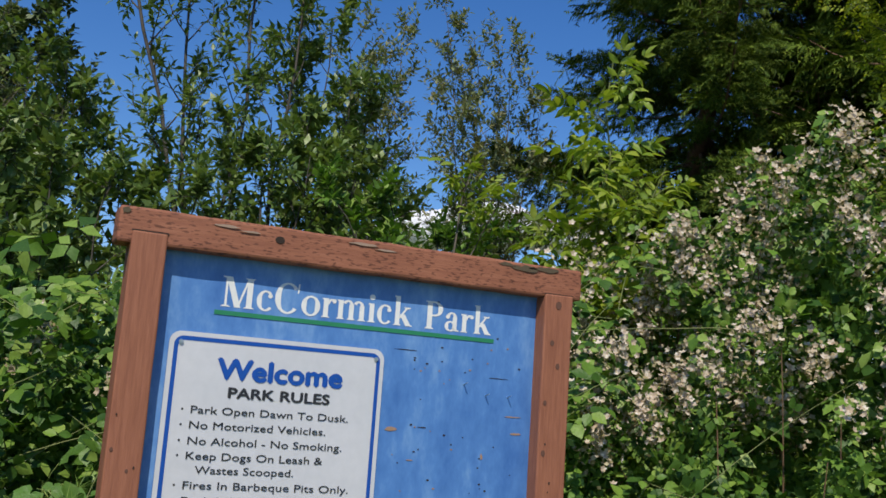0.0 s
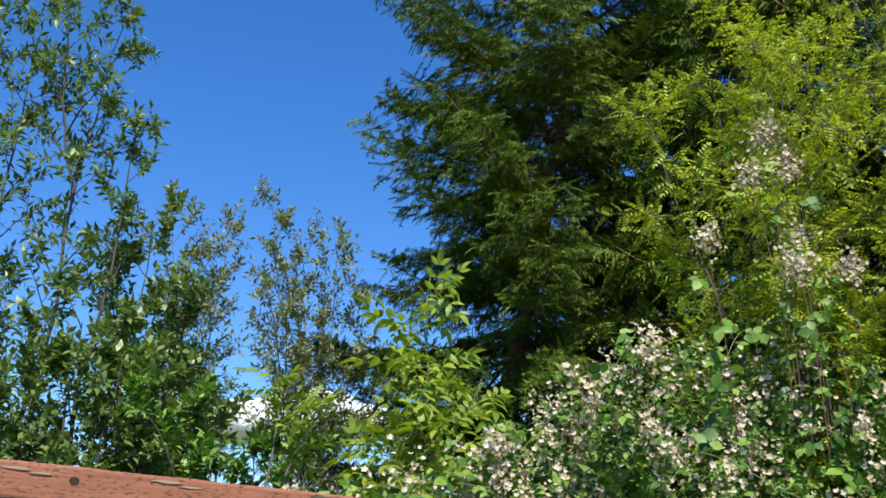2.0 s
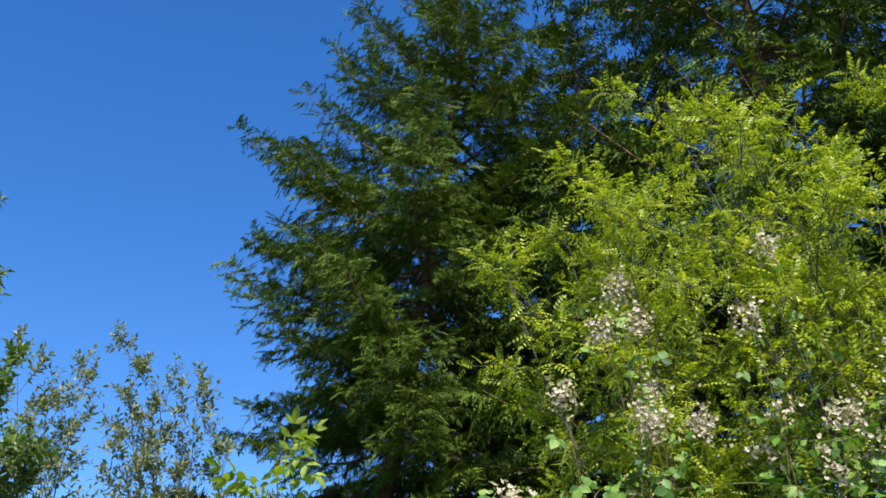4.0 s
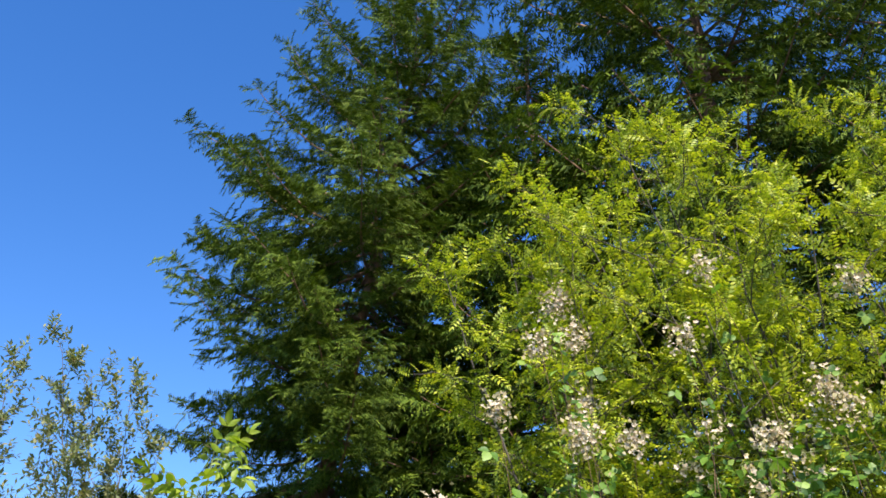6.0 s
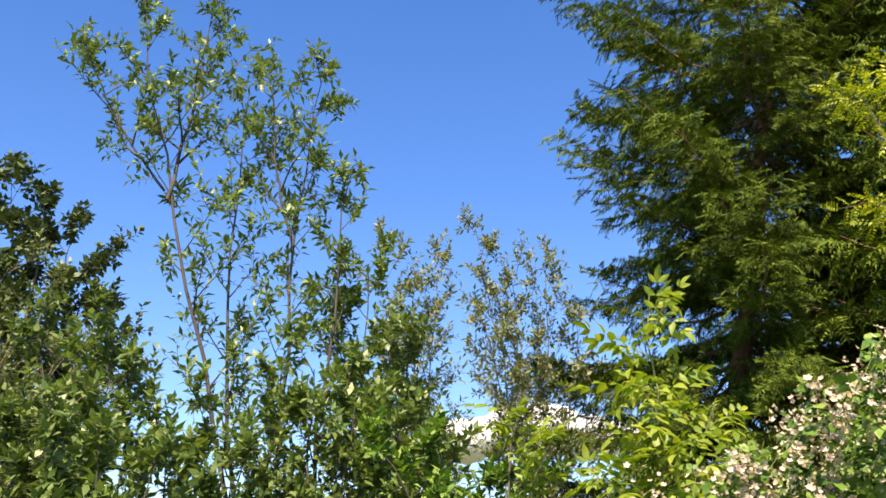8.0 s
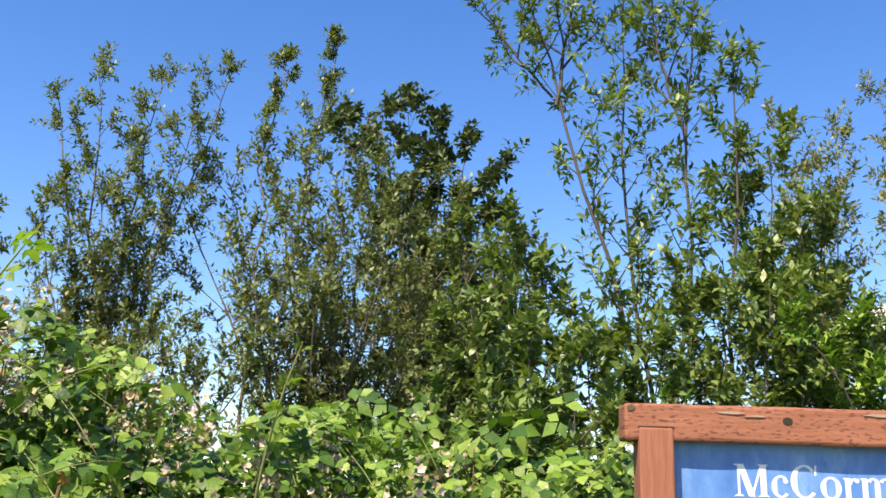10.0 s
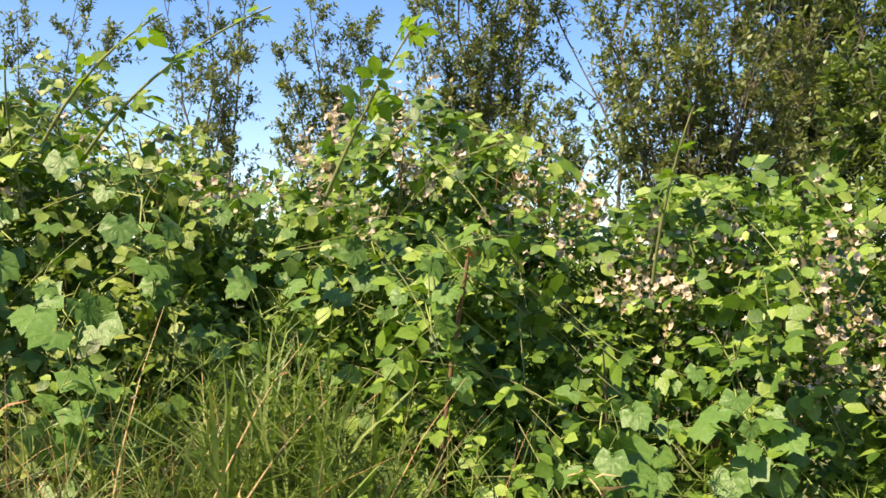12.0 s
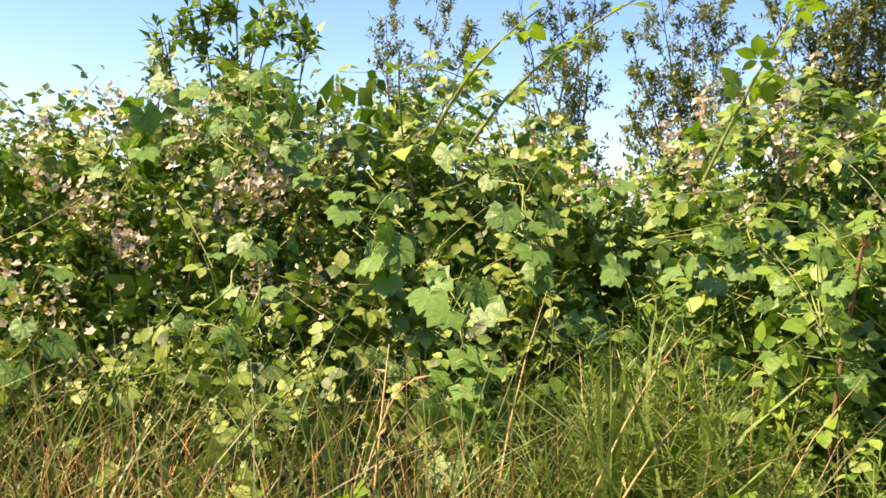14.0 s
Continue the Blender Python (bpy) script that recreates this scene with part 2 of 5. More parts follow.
TRIFOLIATE = joined([(kite(0.75, 0.08, 0.1), (0, 0.42, 0), 0, 0.6, -8), (kite(0.7, 0.08, 0.12), (0.03, 0.36, 0), -72, 0.5, -10), (kite(0.7, 0.08, 0.12), (-0.03, 0.36, 0), 72, 0.5, -10)])
FULL_TRIFOLIATE = joined([(oval(0.85, 0.07, 0.1), (0, 0.42, 0), 0, 0.6, -8), (oval(0.8, 0.07, 0.12), (0.03, 0.36, 0), -72, 0.5, -10), (oval(0.8, 0.07, 0.12), (-0.03, 0.36, 0), 72, 0.5, -10)])
QUINATE = joined([(oval(0.62, 0.08, 0.1), (0, 0.36, 0), 0, 0.62, -8), (oval(0.6, 0.08, 0.12), (0.02, 0.32, 0), -58, 0.55, -10), (oval(0.6, 0.08, 0.12), (-0.02, 0.32, 0), 58, 0.55, -10),
                  (oval(0.6, 0.08, 0.12), (0.02, 0.28, 0), -120, 0.38, -12), (oval(0.6, 0.08, 0.12), (-0.02, 0.28, 0), 120, 0.38, -12)])


def pinnate(pairs, width, leaflet, droop, fine=True):
    """A feathered leaf of paired leaflets and an end one."""
    rows = []
    o = oval(width, 0.06, 0.15) if fine else blade(width, 0.15)
    for i in range(pairs):
        y = 0.22 + 0.62 * i / (pairs - 1)
        z = -droop * y * y
        size = leaflet * (1 - 0.35 * abs(i / (pairs - 1) - 0.4))
        rows += [(o, (0, y, z), -68 + 18 * i / pairs, size, -14), (o, (0, y, z), 68 - 18 * i / pairs, size, -14)]
    rows.append((o, (0, 0.86, -droop * 0.74), 0, leaflet, -25))
    v, f = joined(rows)
    sv = np.array([[-0.008, 0, 0], [0.008, 0, 0], [0, 0.9, -droop * 0.8]])
    return np.concatenate([v, sv]), np.concatenate([f, [[len(v), len(v) + 1, len(v) + 2]]])


PINNATE = pinnate(5, 0.50, 0.25, 0.3, False)
ELDER_LEAF = pinnate(3, 0.46, 0.52, 0.5)


def palmate():
    """A broad vine leaf: five pointed shallow lobes, ribbed and cupped, with its notch at the stalk."""
    rim = []
    lobes = [(-142, 0.44), (-112, 0.41), (-78, 0.51), (-54, 0.43), (-36, 0.48), (-20, 0.46), (0, 0.58), (20, 0.46), (36, 0.48), (54, 0.43), (78, 0.51), (112, 0.41), (142, 0.44)]
    for deg, r in [(-165, 0.22)] + lobes + [(165, 0.22)]:
        a = math.radians(deg)
        rim.append((r * math.sin(a), 0.34 + r * math.cos(a), (0.045 if r < 0.47 else -0.03) - 0.30 * r * r))
    mid = [(0.5 * x, 0.34 + 0.5 * (y - 0.34), 0.5 * z + (0.035 if i % 2 == 0 else -0.015)) for i, (x, y, z) in enumerate(rim)]
    n = len(rim)
    v = np.array([(0, 0.30, -0.02)] + mid + rim)
    f = [(0, i + 1, i) for i in range(1, n)]
    for i in range(1, n):
        f += [(i, i + 1, n + i + 1), (i, n + i + 1, n + i)]
    return v, np.array(f)


PALMATE = palmate()


def flower_template():
    """A five-petalled blossom with a raised middle."""
    rows = [(blade(0.8, -0.1), (0, 0.0, 0), 72 * i, 0.5, 18) for i in range(5)]
    return joined(rows)


FLOWER = flower_template()


def spray_template(rng, twigs=7):
    """A needled twig: a drooping stalk fringed on both sides with short slim twigs."""
    vs, fs, n = [], [], 0
    for i in range(twigs):
        y = 0.02 + 0.84 * i / (twigs - 1)
        z0 = -0.15 * y * y
        for s in (-1, 1):
            ln = (0.32 * (1 - 0.45 * y) + 0.06) * rng.uniform(0.5, 1.4)
            a = math.radians(rng.uniform(40, 85))
            w = 0.38 / twigs
            vs += [(0, y - w, z0), (s * 0.02, y + w, z0 + 0.02), (s * math.sin(a) * ln, y + math.cos(a) * ln, z0 - ln * rng.uniform(-0.1, 0.5))]
            fs.append((n, n + 1, n + 2))
            n += 3
    vs += [(-0.05, 0.78, -0.1), (0.05, 0.78, -0.1), (0, 1.0, -0.18)]
    fs.append((n, n + 1, n + 2))
    return np.array(vs), np.array(fs)


SPRAYS = [spray_template(RNG) for _ in range(3)]
FINE_SPRAYS = [spray_template(RNG, 9) for _ in range(3)]


def random_dirs(n, up=0.0):
    d = RNG.normal(size=(n, 3))
    d[:, 2] += up
    return unit(d)


def path_from(start, way, length, count, bend=(0, 0, 0), wobble=0.06):
    """A crooked line that starts along way and is drawn towards bend."""
    pts, p, d = [np.array(start, float)], np.array(start, float), unit(np.array(way, float))
    step = length / (count - 1)
    for _ in range(count - 1):
        d = unit(d + np.array(bend) / (count - 1) + RNG.normal(size=3) * wobble)
        p = p + d * step
        pts.append(p)
    return np.array(pts)


def along(pts, t):
    s = t * (len(pts) - 1)
    i = np.minimum(s.astype(int), len(pts) - 2)
    return pts[i] + (pts[i + 1] - pts[i]) * (s - i)[:, None], unit(pts[i + 1] - pts[i])


# ---------------------------------------------------------------- ground
def ground_height(x, y):
    """Level by the sign, a low bank under the thicket, gentle swells far off."""
    r = np.hypot(x + 0.4, y + 2.55)
    left = np.clip((-x - 0.9) / 1.2, 0, 1)
    bank = (0.35 + 0.35 * left) * np.clip((r - 1.5) / 1.1, 0, 1) * (1 - 0.7 * np.exp(-((x - 0.6) ** 2 + y ** 2) / 0.8))
    return bank + 0.05 * np.sin(x * 0.9 + 1) * np.cos(y * 0.7)


def build_ground():
    radii = np.concatenate([[0.0], np.linspace(0.3, 9, 40), np.geomspace(10, 4000, 26)])
    n = 72
    ang = np.linspace(0, 2 * np.pi, n, endpoint=False)
    v = [(-0.4, -2.55, float(ground_height(-0.4, -2.55)))]
    for r in radii[1:]:
        x, y = -0.4 + r * np.cos(ang), -2.55 + r * np.sin(ang)
        v += list(zip(x, y, ground_height(x, y) + RNG.normal(size=n) * (0.012 if r < 9 else 0.0)))
    f = [(0, 1 + j, 1 + (j + 1) % n) for j in range(n)]
    for i in range(len(radii) - 2):
        for j in range(n):
            a, b = 1 + i * n + j, 1 + i * n + (j + 1) % n
            f += [(a, a + n, b + n), (a, b + n, b)]
    b = Builder()
    b.put(v, f)
    return tagged(new("ground", b.mesh("ground", M_GROUND, True)), "uneven grassy soil with dry straw patches", "ground", kind="structure")


build_ground()
GZ = lambda x, y: float(ground_height(np.array(x), np.array(y)))

# ---------------------------------------------------------------- trees
def reseed(a, b):
    """Each plant grows from its own seed."""
    global RNG
    RNG = np.random.default_rng(int(round(abs(a) * 1000 + abs(b) * 77777)) + 5)


CENTRE = np.array([-0.4, -2.55])


def at(yaw, el, dist):
    """A place seen from the middle of the clearing: degrees to the left, degrees up, metres off."""
    a = math.radians(yaw)
    return np.array([CENTRE[0] - math.sin(a) * dist, CENTRE[1] + math.cos(a) * dist, 1.63 + dist * math.tan(math.radians(el))])


def smooth_line(points, n, wobble=0.0):
    """A line of n points that bends softly through the given ones."""
    p = np.array(points, float)
    s = np.concatenate([[0], np.cumsum(np.linalg.norm(np.diff(p, axis=0), axis=1))])
    u = np.linspace(0, s[-1], n)
    q = np.stack([np.interp(u, s, p[:, k]) for k in range(3)], -1)
    for _ in range(2):
        q[1:-1] = (q[:-2] + 2 * q[1:-1] + q[2:]) / 4
    q[1:-1] += RNG.normal(size=(n - 2, 3)) * [wobble, wobble, 0]
    return q


def conifer(base, top, reach, label, low=0.12, whorl=0.5, per=7, shoulder=0.28, round_top=0.5, fine=1.0, spray=1.0, twigs=SPRAYS):
    """A tall fir: limbs that sag and lift at the tip, each a bough of side branches hung with needled twigs."""
    reseed(base[0], base[1])
    bx, by = base
    ob = thing("conifer_tree", (bx, by, GZ(bx, by)), label, "tree", "conifers behind the thicket")
    p0, p1 = np.array([bx, by, GZ(bx, by) - 0.2]), np.array(top, float)
    h = p1[2] - p0[2]
    n = 14
    line = p0 + (p1 - p0) * np.linspace(0, 1, n)[:, None] + RNG.normal(size=(n, 3)) * [0.03, 0.03, 0]
    trunk = Builder()
    trunk.tube(line, np.linspace(h * 0.013, 0.012, n), 9)
    part("trunk", trunk, M_CONIFER_BARK, ob, "red-brown scaly bark", smooth=True)
    limbs = Builder()
    pos, way, face, size = [], [], [], []
    z, k = low, 0
    while z < 0.99:
        out = reach * min(1.0, (1 - z) / shoulder) ** round_top * (0.8 + 0.2 * min(1, z / 0.4))
        for j in range(per if z < 0.93 else 4):
            a = k * 0.87 + j * 2 * np.pi / per + RNG.normal() * 0.22
            ln = max(0.3, out * RNG.uniform(0.62, 1.1))
            start = p0 + (p1 - p0) * min(0.99, z + RNG.normal() * 0.012)
            rise = -0.12 + 0.75 * z ** 3 + RNG.normal() * 0.10
            pts = path_from(start, (np.cos(a), np.sin(a), rise), ln, 8, (0, 0, -0.15 + 0.4 * z ** 4), 0.05)
            u = np.linspace(0, 1, 8)
            pts[:, 2] += ln * (0.10 * u ** 3 - 0.10 * np.sin(u * np.pi))
            limbs.tube(pts, np.linspace(0.012 + ln * 0.009, 0.004, 8), 3)
            nb = max(4, int(ln * 10 * fine))
            for i in range(nb):
                t = 0.2 + 0.8 * (i + RNG.random()) / nb
                q, d = along(pts, np.array([min(0.999, t)]))
                q, d = q[0], d[0]
                side = np.cross(d, [0, 0, 1.0]) * (1 if i % 2 else -1)
                bl = (0.16 + 0.30 * ln * (1 - t) ** 0.8 * min(1, 0.35 + t)) * RNG.uniform(0.7, 1.25)
                br = path_from(q, d * RNG.uniform(0.35, 0.9) + side * 0.75 + np.array([0, 0, RNG.uniform(-0.2, 0.2)]), bl, 4, (0, 0, -0.35), 0.08)
                m = max(4, int(bl * 33 * fine))
                tq, td = along(br, np.clip((np.arange(m) + RNG.random(m)) / m, 0, 0.999))
                alt = np.where(np.arange(m) % 2 == 0, 1.0, -1.0)[:, None]
                sv = unit(np.cross(td, [0, 0, 1.0])) * alt
                hang = (RNG.random(m) < 0.4)[:, None]
                w = unit(td * 0.8 + sv * RNG.uniform(0.2, 0.8, (m, 1)) + np.array([0, 0, -1.0]) * np.where(hang, RNG.uniform(0.4, 1.0, (m, 1)), RNG.uniform(-0.35, 0.2, (m, 1))))
                pos.append(tq)
                way.append(w)
                face.append(np.array([np.cos(a) * 0.8, np.sin(a) * 0.8, 0.7]) + RNG.normal(size=(m, 3)) * 0.3)
                size.append(spray * RNG.uniform(0.09, 0.26, m))
        z += whorl / h * RNG.uniform(0.75, 1.25) * (0.75 if z < 0.5 else 1.0)
        k += 1
    m = 46
    t = RNG.random(m)
    pos.append(line[-2] + (line[-1] - line[-2]) * t[:, None])
    way.append(unit(random_dirs(m) * [1, 1, 0.3] + np.array([0, 0, 0.8])))
    face.append(random_dirs(m))
    size.append(0.18 + 0.25 * (1 - t))
    part("branchwork", limbs, M_CONIFER_BARK, ob, kind="stuff")
    pos, size = np.concatenate(pos), np.concatenate(size)
    rot = turns(np.concatenate(way), np.concatenate(face))
    pick = RNG.integers(0, 3, len(pos))
    crown = Builder()
    for i in range(3):
        crown.scatter(twigs[i], pos[pick == i], rot[pick == i], size[pick == i])
    part("crown", crown, M_NEEDLE, ob, "dark green drooping needled twigs", kind="stuff")
    return ob


def leafy_tree(name, base, lines, label, leaf, mat, bark, leaf_size, limbs=14, reach=0.9, start=0.25, twigs=4, leaves=8, rise=0.9, radius=0.03,
               category="tree", group="", profile=lambda z: 1 - 0.6 * z, hang=0.0, bend=0.3, wobble=0.05, fork=0.75):
    """A broadleaved tree or tall shrub: stems along lines, limbs, twigs, and leaves set by turns along each twig."""
    reseed(base[0], base[1])
    bx, by = base
    g = GZ(bx, by)
    ob = thing(name, (bx, by, g), label, category, group)
    pos, way, face, size = [], [], [], []
    twig_mesh = Builder()
    for tips in lines:
        foot = np.array([bx, by, g - 0.15]) + RNG.normal(size=3) * [0.06, 0.06, 0]
        first = np.array(tips[0], float)
        if len(tips) == 1:
            low = foot + (first - foot) * [0.35, 0.35, 0.55]
            pts = [foot, low, first]
        elif first[2] > g + 2.9:
            pts = list(tips)
        else:
            pts = [foot] + list(tips)
        line = smooth_line(pts, 13, 0.005 * (pts[-1][2] - pts[0][2]))
        ln_all = float(np.linalg.norm(np.diff(line, axis=0), axis=1).sum())
        trunk = Builder()
        trunk.tube(line, np.linspace(radius * min(1, ln_all / 3), 0.003, 13), 6)
        part("trunk", trunk, bark, ob, smooth=True)
        st = start if pts[0] is foot or len(tips) == 1 else 0.12
        count = max(2, int(limbs * min(1, ln_all * (1 - st) / 2.6)))
        for i in range(count):
            z = st + (1 - st) * (i + RNG.random()) / count
            q, d = along(line, np.array([min(z, 0.999)]))
            a = i * 2.4 + RNG.normal() * 0.5
            ln = reach * profile(z) * RNG.uniform(0.55, 1.15)
            lp = path_from(q[0], d[0] * 0.4 + np.array([np.cos(a), np.sin(a), rise + RNG.normal() * 0.25]), ln, 6, (0, 0, bend - hang), wobble * 2)
            limb = Builder()
            limb.tube(lp, np.linspace(max(0.004, radius * 0.35 * (1 - z) + 0.003), 0.0018, 6), 4)
            part("limb", limb, bark, ob)
            paths = [lp[2:]]
            for _ in range(twigs):
                tq, td = along(lp, np.array([RNG.uniform(0.25, 0.97)]))
                tw = path_from(tq[0], unit(td[0] + RNG.normal(size=3) * fork), ln * RNG.uniform(0.22, 0.45) + 0.06, 4, (0, 0, 0.25 - hang), 0.12)
                twig_mesh.tube(tw, np.linspace(0.003, 0.0011, 4), 3)
                paths.append(tw)
            for pth in paths:
                m = max(3, RNG.poisson(leaves))
                t = np.clip(np.linspace(0.15, 1.0, m) + RNG.normal(size=m) * 0.03, 0, 0.999)
                q, d = along(pth, t)
                s1 = unit(np.cross(d, [0.3, 0.2, 1.0]))
                s2 = np.cross(d, s1)
                spin = (np.arange(m) * 2.4 + RNG.random() * 6)[:, None]
                grow = np.interp(t, [0, 0.8, 1], [0.3, 0.45, 1.0])[:, None]
                pos.append(q)
                way.append(unit(d * grow + (s1 * np.cos(spin) + s2 * np.sin(spin)) * 0.8 + np.array([0, 0, 0.12 - hang]) + RNG.normal(size=(m, 3)) * 0.15))
                face.append(np.array([0, 0, 0.9]) + d * 0.3 + RNG.normal(size=(m, 3)) * 0.38)
                size.append(leaf_size * RNG.uniform(0.6, 1.15, m))
    part("fine_branchwork", twig_mesh, bark, ob, kind="stuff")
    crown = Builder()
    crown.scatter(leaf, np.concatenate(pos), turns(np.concatenate(way), np.concatenate(face)), np.concatenate(size))
    part("crown", crown, mat, ob, kind="stuff")
    return ob


def fan(*tips):
    """One stem to each (yaw, elevation, distance)."""
    return [[at(*t)] for t in tips]


NARROW = blade(0.44, 0.12)
DIAMOND = blade(0.6, 0.15)
SLENDER = blade(0.5, 0.15)
EGG = kite(0.50, 0.06, 0.12)
LANCE = kite(0.40, 0.06, 0.16)

conifer((7.9, 8.7), (9.84, 6.95, 14.9), 3.12, "tall dark green fir with drooping limbs and reddish trunk", low=0.06, shoulder=0.32, round_top=0.55, fine=0.84, spray=1.25, twigs=FINE_SPRAYS)
conifer((12.3, 3.0), (12.2, 3.0, 18.5), 3.9, "very tall dark green fir standing against blue sky", low=0.3, shoulder=0.35, fine=0.46, spray=1.9)
conifer((13.6, -1.4), (13.6, -1.4, 18.5), 4.0, "tall dark fir with dense shaded limbs", low=0.3, shoulder=0.35, fine=0.44, spray=2.0)
conifer((13.0, 7.2), (12.9, 7.0, 12.6), 3.2, "dark fir half hidden behind taller ones", low=0.2, shoulder=0.6, fine=0.32, spray=2.3)
conifer((10.3, 5.2), (10.3, 5.2, 13.2), 2.9, "shorter dark fir behind the locust trees", low=0.2, shoulder=0.6, round_top=0.7, fine=0.5, spray=1.7)
conifer((10.3, 7.8), (10.2, 7.6, 11.0), 2.8, "dark fir half hidden behind taller ones", low=0.05, shoulder=0.6, fine=0.34, spray=2.2)

SAP = dict(leaf=LANCE, mat=M_SAPLING, bark=M_SAP_BARK, group="saplings behind the sign")
SLIM = dict(limbs=22, twigs=5, leaves=11, radius=0.026, rise=0.75, leaf_size=0.085, fork=0.9, start=0.3, reach=0.72, profile=lambda z: 1.15 - 0.75 * z, **SAP)
leafy_tree("sapling", (0.95, 4.25), [[at(-10.8, 8.9, 6.9), at(-6.7, 19.8, 6.9), at(-3.6, 29.9, 6.9), at(-2.0, 36, 6.9)],
                                     [at(-5.2, 24.0, 6.9), at(-2.2, 27.0, 6.9), at(0.6, 31.0, 6.8)],
                                     [at(-5.4, 23.5, 6.9), at(-6.4, 29.0, 7.0), at(-7.2, 35.5, 7.0)]], "slender leaning sapling forked into three, glossy narrow leaves", **SLIM)
leafy_tree("sapling", (1.05, 4.35), [[at(-10.6, 10, 7.0), at(-9.4, 18.3, 7.0), at(-9.2, 25, 7.0), at(-9.8, 30.5, 7.0)]], "thin upright sapling with small glossy leaves", **SLIM)
leafy_tree("sapling", (0.95, 4.1), [[at(-12.4, 10.9, 6.8), at(-13.5, 18.8, 6.8), at(-13.7, 28.0, 6.8), at(-14.7, 32.0, 6.8)],
                                    [at(-13.3, 21.0, 6.8), at(-11.8, 26, 6.8), at(-11.3, 30.3, 6.8)]], "slender sapling with dark stem and green leaves", **SLIM)
leafy_tree("sapling", (1.2, 3.9), [[at(-15.3, 11, 6.6), at(-16.2, 19, 6.6), at(-16.8, 26.4, 6.6)]], "young sapling with pointed leafy leader", **{**SLIM, "reach": 0.6})
BUSHY = {**SAP, **dict(leaf=SLENDER, limbs=17, twigs=8, leaves=13, start=0.2, radius=0.02, category="shrub", leaf_size=0.075)}
leafy_tree("sapling_shrub", (1.75, 3.9), fan((-18.0, 20.5, 6.7), (-19.4, 17.5, 6.5), (-20.6, 15.8, 6.8), (-17.0, 15, 6.2), (-22.4, 11.5, 6.7), (-16.0, 17.5, 7.0)), "dense leafy green shrub of several stems", reach=0.75, **BUSHY)
leafy_tree("sapling_shrub", (1.2, 3.3), fan((-15.0, 14.5, 6.1), (-17.5, 12.5, 5.9), (-12.6, 13.5, 6.2), (-20.3, 11.5, 6.0), (-23.3, 9.5, 6.2)), "dense leafy green shrub with dark stems", reach=0.7, **BUSHY)
leafy_tree("sapling_shrub", (-0.1, 3.4), fan((-3.4, 15.8, 6.0), (-1.5, 13.5, 5.8), (-5.0, 13.0, 6.0), (0.5, 15.0, 6.2), (-3.0, 9.0, 5.6), (1.5, 10.5, 6.0), (-6.2, 9.5, 5.8)), "light green leafy shrub with thin stems", reach=0.65, **BUSHY)
leafy_tree("sapling_shrub", (0.0, 2.3), fan((-3.5, 9.5, 4.9), (-6.5, 8.8, 4.8), (-1.0, 9.0, 5.0)), "low leafy shrub beside the sign", reach=0.5, **BUSHY)
leafy_tree("sapling_shrub", (0.4, 2.9), fan((-9.0, 11.5, 5.6), (-6.8, 10.5, 5.6), (-11.5, 10.0, 5.4)), "low leafy shrub behind the sign", reach=0.6, **BUSHY)
leafy_tree("sapling_shrub", (2.3, 2.9), fan((-25.2, 8.8, 6.0), (-22.5, 10.0, 5.8), (-20.0, 9.0, 5.5), (-28.0, 7.0, 5.8)), "low bright green shrub behind the sign", reach=0.6, **{**BUSHY, "mat": M_BRAMBLE, "leaf": EGG})

WIL = dict(leaf=NARROW, mat=M_WILLOW, bark=M_BARK, leaf_size=0.068, group="willows behind the bank")
leafy_tree("willow_bush", (-1.6, 5.8), fan((16.5, 16.0, 8.6), (14.5, 18.5, 8.8), (12.0, 20.0, 8.6), (9.8, 20.5, 8.5), (7.5, 20.0, 8.3), (5.2, 20.2, 8.6), (2.8, 18.6, 8.6), (1.0, 16.8, 8.5), (-1.0, 14.5, 8.4), (-2.5, 12.0, 8.2),
                                                (13.5, 14.5, 7.8), (10.5, 16.0, 7.7), (7.5, 16.5, 7.6), (4.5, 15.5, 7.6), (2.0, 13.0, 7.6), (9.0, 12.5, 7.4), (5.5, 12.0, 7.4), (0.0, 9.5, 7.5), (12.5, 10.5, 7.5)),
           "broad olive green willow bush with many stems", limbs=17, reach=0.9, start=0.15, twigs=8, leaves=12, radius=0.03, category="bush", profile=lambda z: 1.0 - 0.45 * z, **WIL)
leafy_tree("willow_bush", (-2.6, 4.0), fan((24.5, 7.0, 6.6), (22.0, 8.5, 6.8), (19.5, 8.0, 6.8), (17.0, 8.8, 6.8), (14.5, 7.5, 6.6), (12.0, 8.0, 6.6)), "low olive green willow bush behind the brambles", limbs=15, reach=0.6, start=0.2, twigs=7, leaves=12, radius=0.02, category="bush", **WIL)
AIRY = dict(limbs=20, reach=0.7, start=0.15, twigs=8, leaves=12, radius=0.022, **{**WIL, "leaf_size": 0.062})
leafy_tree("willow_tree", (-3.4, 5.4), fan((24.3, 21.2, 8.6), (22.5, 23.5, 8.8), (20.2, 21.0, 8.6), (18.6, 24.0, 8.8), (16.6, 22.0, 8.5), (14.6, 25.0, 8.7), (21.5, 17.0, 8.3), (17.5, 17.0, 8.3), (24.5, 15.5, 8.4), (20.0, 13.0, 8.2), (23.0, 10.5, 8.0), (17.5, 11.0, 8.0), (25.5, 9.0, 8.2), (20.5, 8.0, 7.8), (15.0, 9.0, 7.6)), "airy willow with thin crooked stems and sky between", **AIRY)
